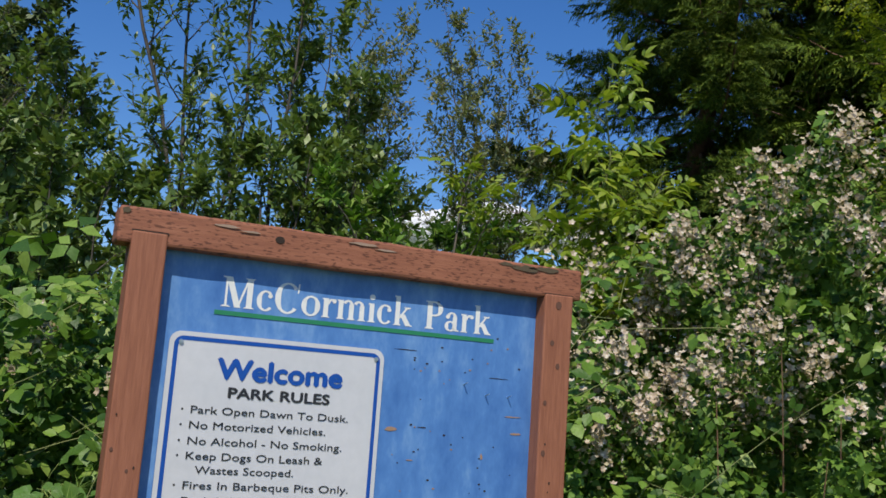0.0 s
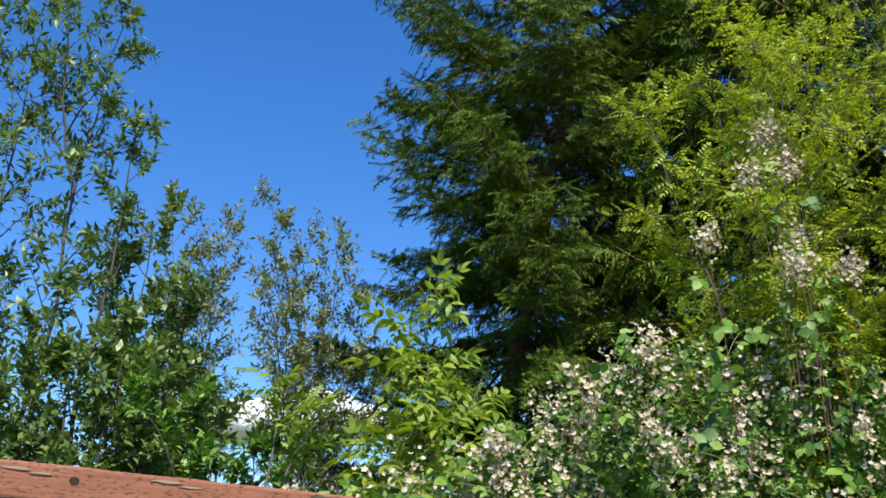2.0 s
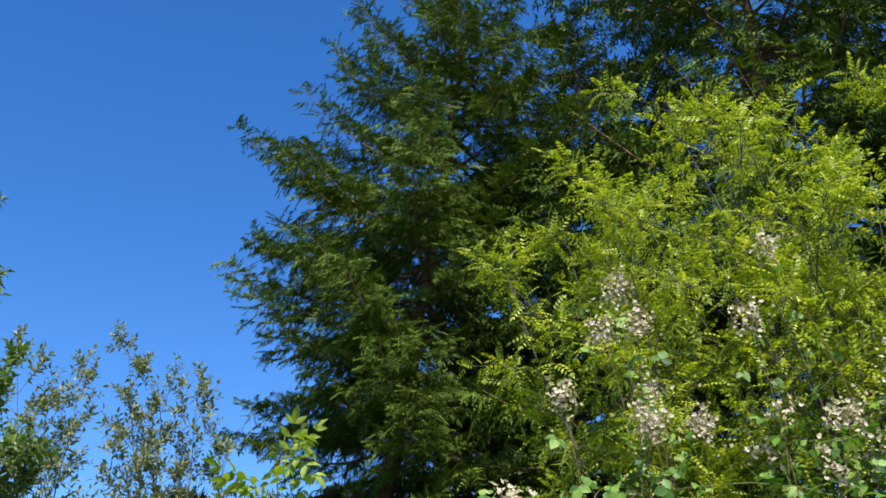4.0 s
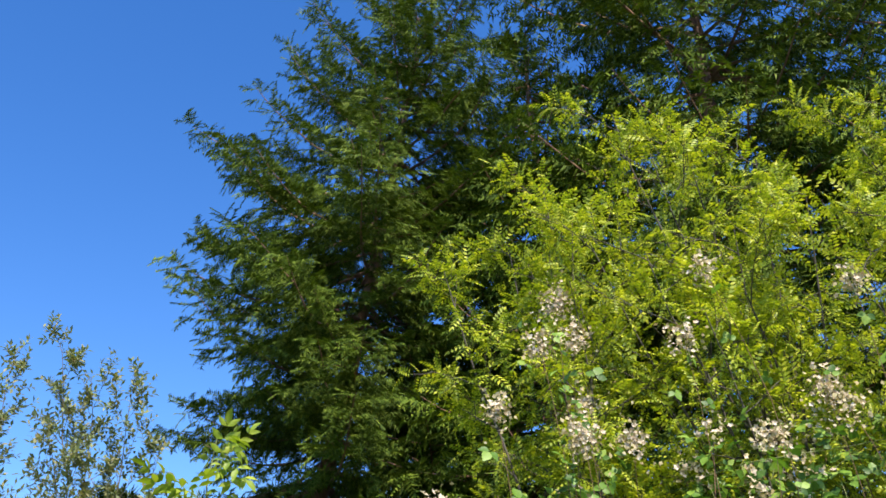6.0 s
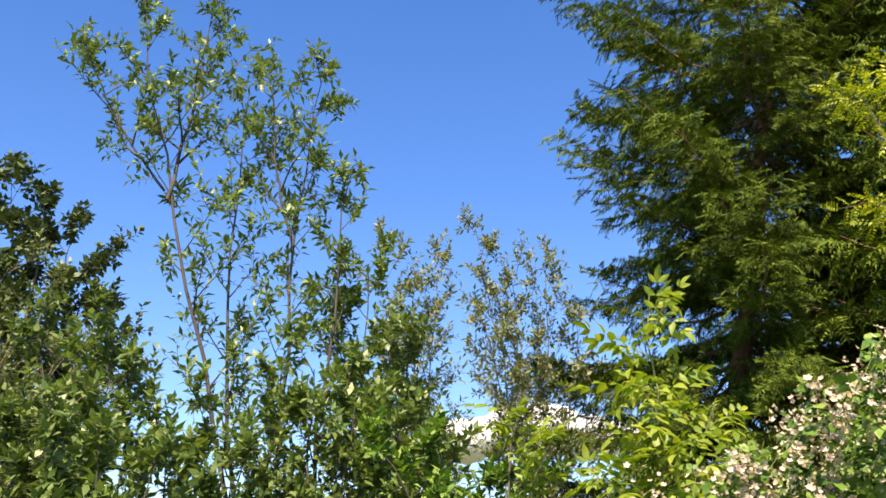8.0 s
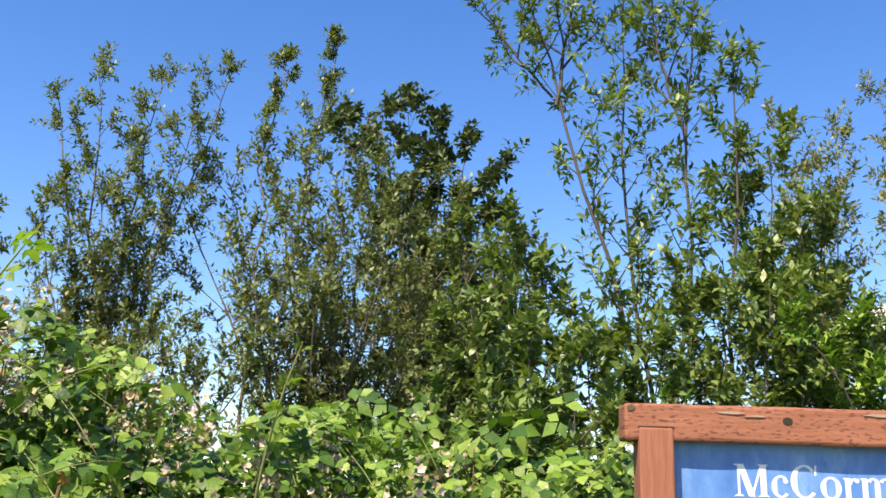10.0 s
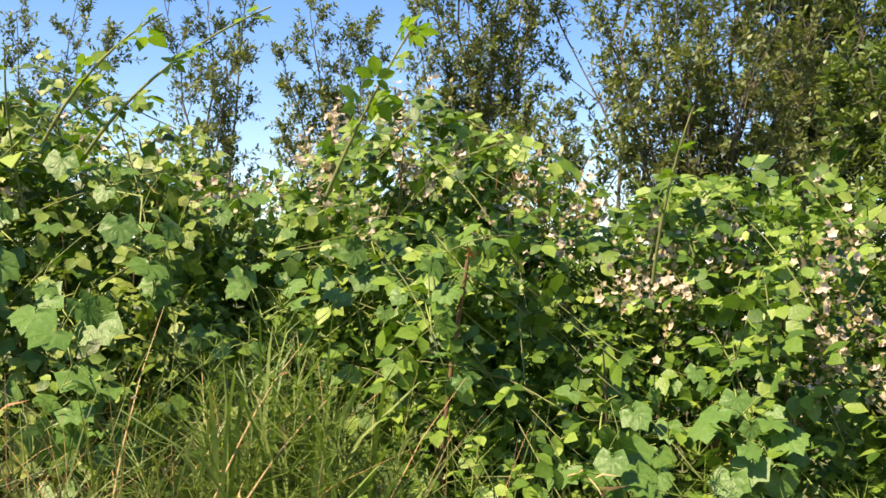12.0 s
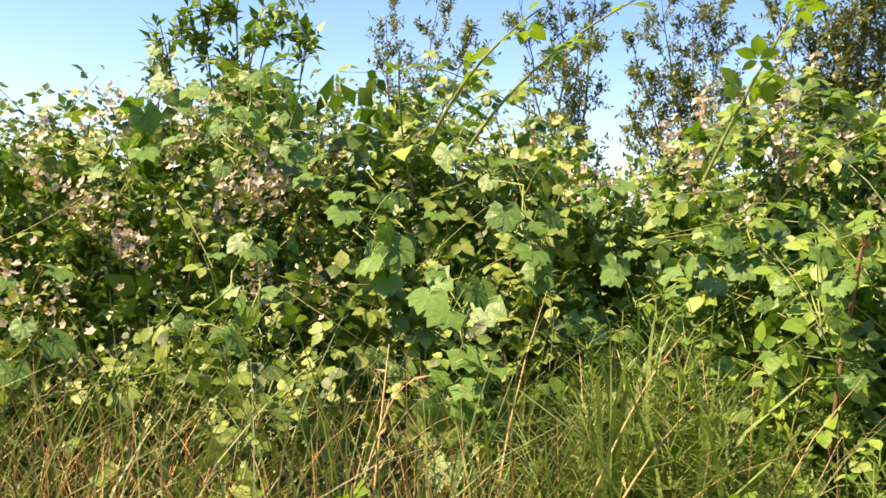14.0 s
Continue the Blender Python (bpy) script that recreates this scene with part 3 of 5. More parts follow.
leafy_tree("willow_tree", (-2.2, 5.6), fan((11.8, 26.0, 8.8), (8.3, 27.2, 8.8)), "two thin willow shoots with tufted tips", **{**AIRY, "start": 0.72, "reach": 0.4, "limbs": 22})
leafy_tree("willow_tree", (-5.9, 5.2), fan((34.0, 17.6, 9.2), (36.0, 16.5, 9.4), (38.5, 15.5, 9.3), (35.0, 12.5, 9.0)), "thin willow with grey-green leaves", **AIRY)
leafy_tree("willow_tree", (-7.6, 4.6), fan((43.0, 14.8, 9.6), (46.0, 14.0, 9.6), (41.0, 13.5, 9.4)), "thin willow with grey-green leaves", **AIRY)
leafy_tree("willow_tree", (-4.7, 5.6), fan((30.4, 15.4, 9.2), (28.6, 14.0, 9.2), (27.0, 14.8, 9.3), (32.0, 13.2, 9.0), (29.5, 10.5, 9.0), (27.0, 10.0, 8.8), (32.0, 9.0, 8.8)), "thin willow with grey-green leaves", **AIRY)
leafy_tree("flowering_shrub", (-5.25, 0.9), fan((52.5, 14.0, 5.7), (54.5, 15.2, 5.8), (57.0, 14.5, 5.9), (54.0, 12.5, 5.5), (50.5, 12.5, 5.6), (59.0, 12.5, 5.8)), "dark leafy shrub rising above the brambles", leaf=EGG, mat=M_BRAMBLE, bark=M_BARK, leaf_size=0.085, limbs=12, reach=0.55, start=0.35, twigs=6, leaves=9, radius=0.018, category="shrub")
leafy_tree("dark_tree", (-0.7, 11.4), fan((7.5, 23.2, 13.6), (5.4, 23.6, 13.8), (3.6, 23.4, 13.8), (1.6, 22.8, 13.6), (-0.4, 21.8, 13.6), (-1.6, 19.4, 13.5), (-3.0, 17.0, 13.4), (0.8, 18.0, 13.0), (4.5, 19.0, 13.0), (-3.6, 13.5, 13.2)), "dense dark green tree behind the willow", leaf=DIAMOND, mat=M_DARK, bark=M_BARK, leaf_size=0.13, limbs=20, reach=0.9, start=0.25, twigs=9, leaves=12, radius=0.08, rise=0.5, profile=lambda z: 1.1 - 0.5 * z)
FAR = dict(leaf=NARROW, mat=M_THIN, bark=M_BARK, leaf_size=0.095, limbs=20, reach=1.35, start=0.3, twigs=9, leaves=10, radius=0.026, group="thin willows against the sky")
leafy_tree("thin_willow", (4.3, 9.7), fan((-18.6, 21.3, 12.4), (-20.6, 19.2, 12.2), (-22.0, 20.5, 12.6), (-19.5, 16.0, 12.0)), "sparse willow with small greyish leaves and bare twigs", **FAR)
leafy_tree("thin_willow", (6.0, 9.4), fan((-24.6, 22.2, 12.6), (-26.4, 21.0, 12.8), (-28.8, 20.2, 12.6), (-25.0, 17.0, 12.2), (-30.6, 16.8, 12.8), (-27.5, 15.5, 12.3)), "sparse willow with small brownish leaves and bare twigs", **FAR)

LOCUST = dict(leaf=PINNATE, mat=M_YELLOW, bark=M_SAP_BARK, leaf_size=0.14, limbs=15, reach=0.8, start=0.35, twigs=5, leaves=6, rise=0.45, radius=0.022, profile=lambda z: 1.15 - 0.65 * z, bend=-0.1, group="locust trees above the brambles")
leafy_tree("locust_tree", (4.3, 0.4), fan((-48.8, 28.0, 5.3), (-55.5, 24.0, 5.0), (-55.6, 32.5, 5.3), (-57.5, 30.5, 5.0), (-57.5, 21.0, 4.8), (-53.0, 29.5, 5.4), (-57.0, 27.0, 4.9)), "spreading tree with bright yellow-green feathered leaves", **{**LOCUST, "reach": 0.6})
leafy_tree("locust_tree", (5.0, -0.6), fan((-60.8, 36.0, 5.3), (-63.0, 33.5, 5.2), (-65.3, 33.8, 5.3), (-69.5, 32.0, 5.3), (-62.0, 28.0, 4.8), (-67.5, 28.5, 4.9), (-58.5, 29.0, 5.0), (-72.0, 29.5, 5.0), (-65.0, 24.5, 4.7)), "spreading tree with bright yellow-green feathered leaves", **LOCUST)
leafy_tree("locust_tree", (5.1, -1.9), fan((-75.0, 32.5, 5.4), (-78.0, 34.0, 5.3), (-81.5, 30.5, 5.3), (-86.0, 32.0, 5.5), (-77.0, 27.5, 4.9), (-83.0, 26.5, 5.0), (-90.0, 30.0, 5.6), (-73.5, 25.5, 4.8)), "spreading tree with bright yellow-green feathered leaves", **LOCUST)
leafy_tree("elder_shrub", (2.6, 1.65), [[at(-34.8, 8.5, 5.0), at(-35.0, 14.0, 5.0), at(-35.3, 18.6, 5.0)], [at(-36.0, 9.0, 4.9), at(-38.6, 12.6, 4.9)], [at(-33.5, 7.0, 4.9), at(-31.2, 9.2, 4.9)]] + fan((-30.5, 5.5, 4.9), (-33.0, 5.5, 4.7), (-36.5, 6.5, 4.7), (-34.5, 5.0, 4.6)), "young elder with bright green drooping feathered leaves", leaf=ELDER_LEAF, mat=M_ELDER, bark=M_STEM, leaf_size=0.20, limbs=15, reach=0.34, start=0.35, twigs=2, leaves=3, profile=lambda z: 1.2 - 0.95 * z, rise=0.5, radius=0.018, category="shrub", hang=0.35)
leafy_tree("elder_sprig", (1.85, 1.8), [[at(-26.4, 7.5, 5.0), at(-26.6, 10.0, 5.0), at(-27.4, 12.6, 5.0)], [at(-26.8, 8.2, 5.0), at(-28.6, 8.6, 5.0), at(-29.2, 10.6, 4.9)]], "small elder shoot with bright green leaves", leaf=ELDER_LEAF, mat=M_ELDER, bark=M_BARK, leaf_size=0.16, limbs=9, reach=0.14, start=0.86, twigs=1, leaves=3, rise=0.5, radius=0.022, category="shrub", hang=0.3)

# ---------------------------------------------------------------- bramble thicket
TOP_EL = np.array([(-100, 19), (-60, 19), (-47, 15), (-41, 12.5), (-37, 10), (-33, 7), (-25, 5), (-10, 6), (-1, 4.5), (7.6, 6.6), (15, 6.5), (20, 9), (25, 11), (30, 9.5), (34.4, 6.5), (38, 9.8), (46, 11.6), (54, 10.8), (62, 10.0), (70, 8.6), (110, 8)])
FRONT = np.array([(-100, 4.4), (-60, 4.1), (-45, 3.8), (-33, 3.7), (-20, 3.5), (-5, 3.1), (5, 2.8), (20, 2.6), (26, 2.65), (30, 2.78), (36, 2.75), (41, 2.55), (50, 2.5), (66, 2.6), (110, 3.2)])


def hedge_face(yaw, u, lumps=0.22):
    """The uneven face of the thicket at that bearing and share of its height: the place, and which way it faces."""
    d0 = np.interp(yaw, FRONT[:, 0], FRONT[:, 1])
    lean = np.interp(yaw, [10, 36], [0.75, 1.25])
    ztop = 1.55 + (d0 + lean) * np.tan(np.radians(np.interp(yaw, TOP_EL[:, 0], TOP_EL[:, 1]))) + 0.05 * np.sin(yaw * 0.37)
    lump = lumps * (np.sin(yaw * 0.55 + 3 * u) * np.cos(u * 7 + yaw * 0.21) + 0.6 * np.sin(yaw * 1.3 + 2 * np.sin(u * 6)) * np.sin(u * 13 + yaw * 0.4) + 0.5)
    d = d0 + lean * u ** np.interp(yaw, [10, 36], [2.0, 1.3]) + lump
    a = np.radians(yaw)
    x, y = CENTRE[0] - np.sin(a) * d, CENTRE[1] + np.cos(a) * d
    g = ground_height(x, y)
    out = np.stack([np.sin(a), -np.cos(a), 0.25 + 0.8 * u], -1)
    return np.stack([x, y, g + (ztop - g) * u], -1), unit(out)


def hedge_points(n, yaw0, yaw1, low=0.0, high=1.0, deep=0.22):
    """Scattered places in the depth behind that face, sunk in hollows between the clumps."""
    yaw, u = RNG.uniform(yaw0, yaw1, n), RNG.uniform(low, high, n)
    p, out = hedge_face(yaw, u)
    x, y, z = p.T
    clump = np.sin(7.3 * x + 1.3) * np.sin(6.1 * y + 2.1) + np.sin(8.7 * z + 3 * x) * np.sin(5.2 * (x - y)) + 0.6 * np.sin(17 * x + 11 * z) * np.sin(15 * y - 9 * z)
    back = np.minimum(RNG.exponential(deep, n), 1.3) + np.where(clump < -0.25, np.interp(yaw, [20, 36], [0.40, 0.25]), 0.0)
    a = np.radians(yaw)
    p = p + np.stack([-np.sin(a) * back, np.cos(a) * back, RNG.normal(size=n) * 0.05 * u], -1)
    return p, out, yaw, u


def trailing(yaw0, u0, yaw1, u1, proud, n=9):
    """A stem that trails over the face of the thicket from one place to another, bowed away from it."""
    t = np.linspace(0, 1, n)
    p, out = hedge_face(yaw0 + (yaw1 - yaw0) * t, u0 + (u1 - u0) * t)
    p = p + out * (proud * (0.3 + np.sin(t * np.pi * 0.75)))[:, None]
    p[1:-1] = (p[:-2] + 2 * p[1:-1] + p[2:]) / 4
    return p, out


def bramble(yaw0, yaw1, label, leaves, size, flowers, mat=M_BRAMBLE, template=TRIFOLIATE, petal_low=0.45, stems=22):
    reseed(yaw0 + 200, yaw1 + 200)
    mid = math.radians((yaw0 + yaw1) / 2)
    d = float(np.interp((yaw0 + yaw1) / 2, FRONT[:, 0], FRONT[:, 1])) + 0.5
    bx, by = CENTRE[0] - math.sin(mid) * d, CENTRE[1] + math.cos(mid) * d
    ob = thing("bramble_bush", (bx, by, GZ(bx, by)), label, "bush", "brambles round the clearing")
    canes = Builder()
    p, out, yaw, u = hedge_points(stems, yaw0, yaw1, 0.35, 1.0)
    for i in range(stems):
        foot = np.array([p[i, 0] - out[i, 0] * 0.4, p[i, 1] - out[i, 1] * 0.4, 0])
        foot[2] = GZ(foot[0], foot[1]) - 0.05
        tip = p[i] + out[i] * 0.05
        bow = (foot + tip) / 2 + [0, 0, 0.35 * RNG.random()] + RNG.normal(size=3) * 0.12
        t = np.linspace(0, 1, 8)[:, None]
        canes.tube(foot * (1 - t) ** 2 + 2 * bow * t * (1 - t) + tip * t ** 2, np.linspace(0.006, 0.0025, 8), 4)
    lush = 1.0 if -36 <= yaw0 < 50 else 0.45
    pos, way, face, big = [], [], [], []
    green = Builder()
    for _ in range(int((yaw1 - yaw0) * 2.4 * lush)):
        ya, ua = RNG.uniform(yaw0, yaw1), RNG.uniform(0.08, 0.9)
        line, out = trailing(ya, ua, ya + RNG.normal() * 7, min(0.98, ua + RNG.uniform(0.0, 0.3)), RNG.uniform(0.02, 0.12))
        green.tube(line, np.linspace(0.0026, 0.0013, 9), 4)
        m = RNG.integers(7, 12)
        t = np.clip((np.arange(m) + RNG.random(m) * 0.6) / m, 0, 0.999)
        q, d = along(line, t)
        o = out[(t * 8).astype(int)]
        side = unit(np.cross(d, o)) * np.where(np.arange(m) % 2, 1.0, -1.0)[:, None]
        pos.append(q)
        way.append(unit(side * 0.9 + d * 0.5 + o * 0.25 + np.array([0, 0, -0.2]) + RNG.normal(size=(m, 3)) * 0.3))
        face.append(o * 0.5 + np.array([0, 0, 0.75]) + RNG.normal(size=(m, 3)) * 0.5)
        big.append(size * RNG.uniform(0.8, 1.65, m))
    part("cane_tangle", canes, M_CANE, ob, kind="stuff")
    part("green_cane_tangle", green, M_STEM, ob, kind="stuff")
    lead = Builder()
    lead.scatter(FULL_TRIFOLIATE, np.concatenate(pos), turns(np.concatenate(way), np.concatenate(face)), np.concatenate(big))
    part("leading_growth", lead, mat, ob, kind="stuff")
    leaves = int(leaves * 0.75)
    p, out, yaw, u = hedge_points(leaves, yaw0 - 1, yaw1 + 1)
    p = p - out * 0.05
    way = unit(random_dirs(leaves) + np.array([0, 0, -0.25]) + out * 0.3)
    face = out * (0.6 if yaw0 < 8 else 0.4) + np.array([0, 0, 0.6 if yaw0 < 8 else 0.85]) + RNG.normal(size=(leaves, 3)) * 0.6
    foliage = Builder()
    foliage.scatter(template, p, turns(way, face), size * RNG.uniform(0.4, 1.3, leaves))
    part("foliage", foliage, mat, ob, kind="stuff")
    if flowers:
        k = flowers
        c, cout, _, cu = hedge_points(k, yaw0, yaw1, petal_low, 0.95 if yaw0 < 36 else 0.86, deep=0.08)
        pos, bud = [], []
        for i in range(k):
            m = RNG.integers(7, 17)
            spread = np.array([0.033, 0.033, 0.045]) * RNG.uniform(0.6, 1.4)
            pos.append(c[i] + cout[i] * 0.13 + RNG.normal(size=(m, 3)) * spread)
            bud.append(c[i] + cout[i] * 0.11 + RNG.normal(size=(2 * m, 3)) * spread * 1.15)
        pos, bud = np.concatenate(pos), np.concatenate(bud)
        look_out = np.array([-0.3, -0.6, 0.6])
        petals = Builder()
        petals.scatter(FLOWER, pos, turns(random_dirs(len(pos)), look_out + RNG.normal(size=(len(pos), 3)) * 0.35), RNG.uniform(0.025, 0.043, len(pos)))
        part("blossom", petals, M_PETAL, ob, "whitish pink blossom clusters", kind="stuff")
        buds = Builder()
        buds.scatter(blade(0.8, 0.2), bud, turns(random_dirs(len(bud)), random_dirs(len(bud))), RNG.uniform(0.014, 0.028, len(bud)))
        part("spent_blossom", buds, M_BUD, ob, "withered brownish blossoms", kind="stuff")
    return ob


for a, b, text, n, s, fl in [
        (-100, -78, "tall green bramble with scattered pale blossoms", 4738, 0.09, 36),
        (-78, -60, "tall green bramble with scattered pale blossoms", 4738, 0.09, 60),
        (-60, -47, "tall bramble thick with whitish pink blossom", 5103, 0.085, 95),
        (-47, -34, "green bramble thick with whitish pink blossom clusters", 5467, 0.085, 150),
        (-34, -20, "green bramble behind the wooden sign", 4009, 0.09, 36),
        (-20, -6, "green bramble behind the wooden sign", 4009, 0.09, 12),
        (-6, 8, "green bramble with a few white blossoms", 4738, 0.08, 26),
        (8, 22, "green bramble with a few white blossoms", 4900, 0.078, 26),
        (22, 36, "leafy green bramble with pale blossoms near the top", 3900, 0.08, 24),
        (36, 50, "leafy green bramble with thin reddish canes", 3600, 0.07, 8),
        (50, 64, "small-leaved bramble over dry straw", 5600, 0.062, 26),
        (64, 84, "small-leaved bramble over dry straw", 5850, 0.065, 12),
        (84, 110, "small-leaved bramble over dry straw", 3510, 0.09, 6)]:
    bramble(a, b, text, n, s, fl, mat=M_SMALL if a >= 36 else M_BRAMBLE, petal_low=0.7 if 0 < a < 40 else 0.45, template=TRIFOLIATE)


def vine(label, strands):
    """A climbing vine: trailing stems, and along them large lobed leaves, each a blade on its own stalk."""
    ya, ua = strands[0][:2]
    reseed(ya + 200, ua + 3)
    base, _ = hedge_face(np.array([ya]), np.array([0.05]))
    ob = thing("wild_cucumber_vine", tuple(base[0]), label, "vine", "vines on the brambles")
    stalks = Builder()
    for y0, u0, y1, u1, count, size in strands:
        line, out = trailing(y0, u0, y1, u1, RNG.uniform(0.09, 0.16))
        line[1:-1] += RNG.normal(size=(7, 3)) * 0.02
        stalks.tube(line, np.linspace(0.0028, 0.0018, 9), 4)
        for i in range(count):
            t = min(0.999, (i + RNG.random() * 0.7) / count)
            q, d = along(line, np.array([t]))
            o = out[int(t * 8)]
            side = np.cross(d[0], o) * (1 if i % 2 else -1)
            tip = q[0] + side * RNG.uniform(0.02, 0.09) + o * RNG.uniform(0.03, 0.09) + np.array([0, 0, RNG.uniform(-0.01, 0.06)])
            stalks.tube([q[0], (q[0] + tip) / 2 + o * 0.02, tip], [0.002, 0.0017, 0.0015], 4)
            way = unit(side * 0.5 + np.array([0, 0, -0.65]) + o * 0.35 + RNG.normal(size=3) * 0.3)
            face = o * 0.75 + [0, 0, 0.6] + RNG.normal(size=3) * 0.28
            leaf = Builder()
            leaf.scatter(PALMATE, tip[None], turns(way[None], face[None]), np.array([size * RNG.uniform(0.55, 1.2)]))
            part("leaf", leaf, M_VINE, ob)
        if RNG.random() < 0.6:
            curl = np.linspace(0, 1, 10)[:, None]
            e = line[-1]
            stalks.tube(e + out[-1] * 0.03 * np.sin(curl * 7) + np.array([0, 0, 0.10]) * curl + RNG.normal(size=3) * 0.05 * curl ** 2, np.linspace(0.0013, 0.0008, 10), 3)
    part("stalk_tangle", stalks, M_TENDRIL, ob, kind="stuff")


def strands(n, yaw0, yaw1, low, high, count, size, seed):
    """Random trailing stems within a stretch of the thicket."""
    r = np.random.default_rng(seed)
    return [(y, u, y + r.normal() * 4, max(low * 0.6, u - r.uniform(0.12, 0.32)), count, size) for y, u in zip(r.uniform(yaw0, yaw1, n), r.uniform(low, high, n))]


vine("large green lobed vine leaves hanging in a column", [(46, 0.66, 43, 0.44, 9, 0.12), (44.5, 0.56, 42, 0.22, 11, 0.12), (43, 0.42, 42, 0.06, 12, 0.115), (49, 0.62, 47, 0.42, 7, 0.125), (42, 0.76, 39, 0.52, 8, 0.10), (40.5, 0.62, 38, 0.40, 7, 0.10), (47, 0.44, 45, 0.28, 5, 0.115), (52, 0.74, 48, 0.58, 7, 0.12), (42.5, 0.28, 41.5, 0.04, 8, 0.11), (45, 0.88, 42, 0.70, 6, 0.10)])
vine("green lobed vine leaves over low brambles", strands(14, 6, 22, 0.22, 0.62, 9, 0.105, 3))
vine("scattered green lobed vine leaves on brambles", strands(8, 22, 36, 0.45, 0.85, 7, 0.095, 4))
vine("green lobed vine leaves beside the sign", strands(6, -10, 6, 0.2, 0.5, 8, 0.10, 5))
vine("scattered small lobed vine leaves above dry grass", strands(8, 47, 66, 0.5, 0.95, 6, 0.10, 6))


def grasses(yaw0, yaw1, count, low, tall, mat, width, label, name, reach=(0.0, 0.6), bend=0.35, nod=0.0):
    reseed(yaw0 + 200, yaw1 + 200)
    mid = math.radians((yaw0 + yaw1) / 2)
    d = float(np.interp((yaw0 + yaw1) / 2, FRONT[:, 0], FRONT[:, 1]))
    bx, by = CENTRE[0] - math.sin(mid) * d, CENTRE[1] + math.cos(mid) * d
    ob = thing(name, (bx, by, GZ(bx, by)), label, "grass", kind="stuff")
    yaw = RNG.uniform(yaw0, yaw1, count)
    d = np.interp(yaw, FRONT[:, 0], FRONT[:, 1]) - 0.25 + RNG.uniform(*reach, count)
    a = np.radians(yaw)
    x, y = CENTRE[0] - np.sin(a) * d, CENTRE[1] + np.cos(a) * d
    z = ground_height(x, y) - 0.02
    h = RNG.uniform(low, tall, count)
    lean = RNG.normal(size=(count, 2)) * bend
    t = np.linspace(0, 1, 6)
    spine = np.stack([x, y, z], -1)[:, None] + np.stack([lean[:, :1] * h[:, None] * t ** 2, lean[:, 1:] * h[:, None] * t ** 2, h[:, None] * (t - 0.25 * np.hypot(lean[:, :1], lean[:, 1:]) * t ** 3 - nod * t ** 5)], -1)
    side = RNG.normal(size=(count, 2))
    side /= np.linalg.norm(side, axis=1, keepdims=True)
    w = width * RNG.uniform(0.6, 1.3, count)[:, None] * (1 - t ** 2)[None] + 0.0006
    off = np.stack([side[:, :1] * w, side[:, 1:] * w, 0 * w], -1)
    v = np.stack([spine - off, spine + off], 2).reshape(-1, 3)
    base = (np.arange(count) * 12)[:, None, None]
    f = np.array([[(2 * i, 2 * i + 1, 2 * i + 3), (2 * i, 2 * i + 3, 2 * i + 2)] for i in range(5)]).reshape(-1, 3)
    b = Builder()
    b.put(v, (f[None] + base).reshape(-1, 3))
    part("growth", b, mat, ob, kind="stuff")
    return ob


grasses(14, 110, 2300, 0.25, 0.9, M_GRASS, 0.003, "tall thin green grass along the bank", "tall_grass", reach=(0.1, 0.75))
grasses(40, 110, 1900, 0.15, 0.75, M_STRAW, 0.0017, "dry tan straw along the bank", "dry_grass", reach=(0.12, 0.8))
grasses(22, 42, 130, 0.35, 0.95, M_STRAW, 0.0019, "pale dry stalks among the horsetails", "dry_grass", reach=(-0.1, 0.4), bend=0.3)
grasses(54, 110, 600, 0.15, 0.55, M_RUST, 0.0018, "reddish brown withered stalks along the bank", "dry_grass", reach=(0.0, 0.5))
grasses(28, 36, 80, 0.75, 1.25, M_BLADE, 0.010, "clump of broad green grass blades", "broad_grass", reach=(0.0, 0.3), bend=0.22, nod=0.2)


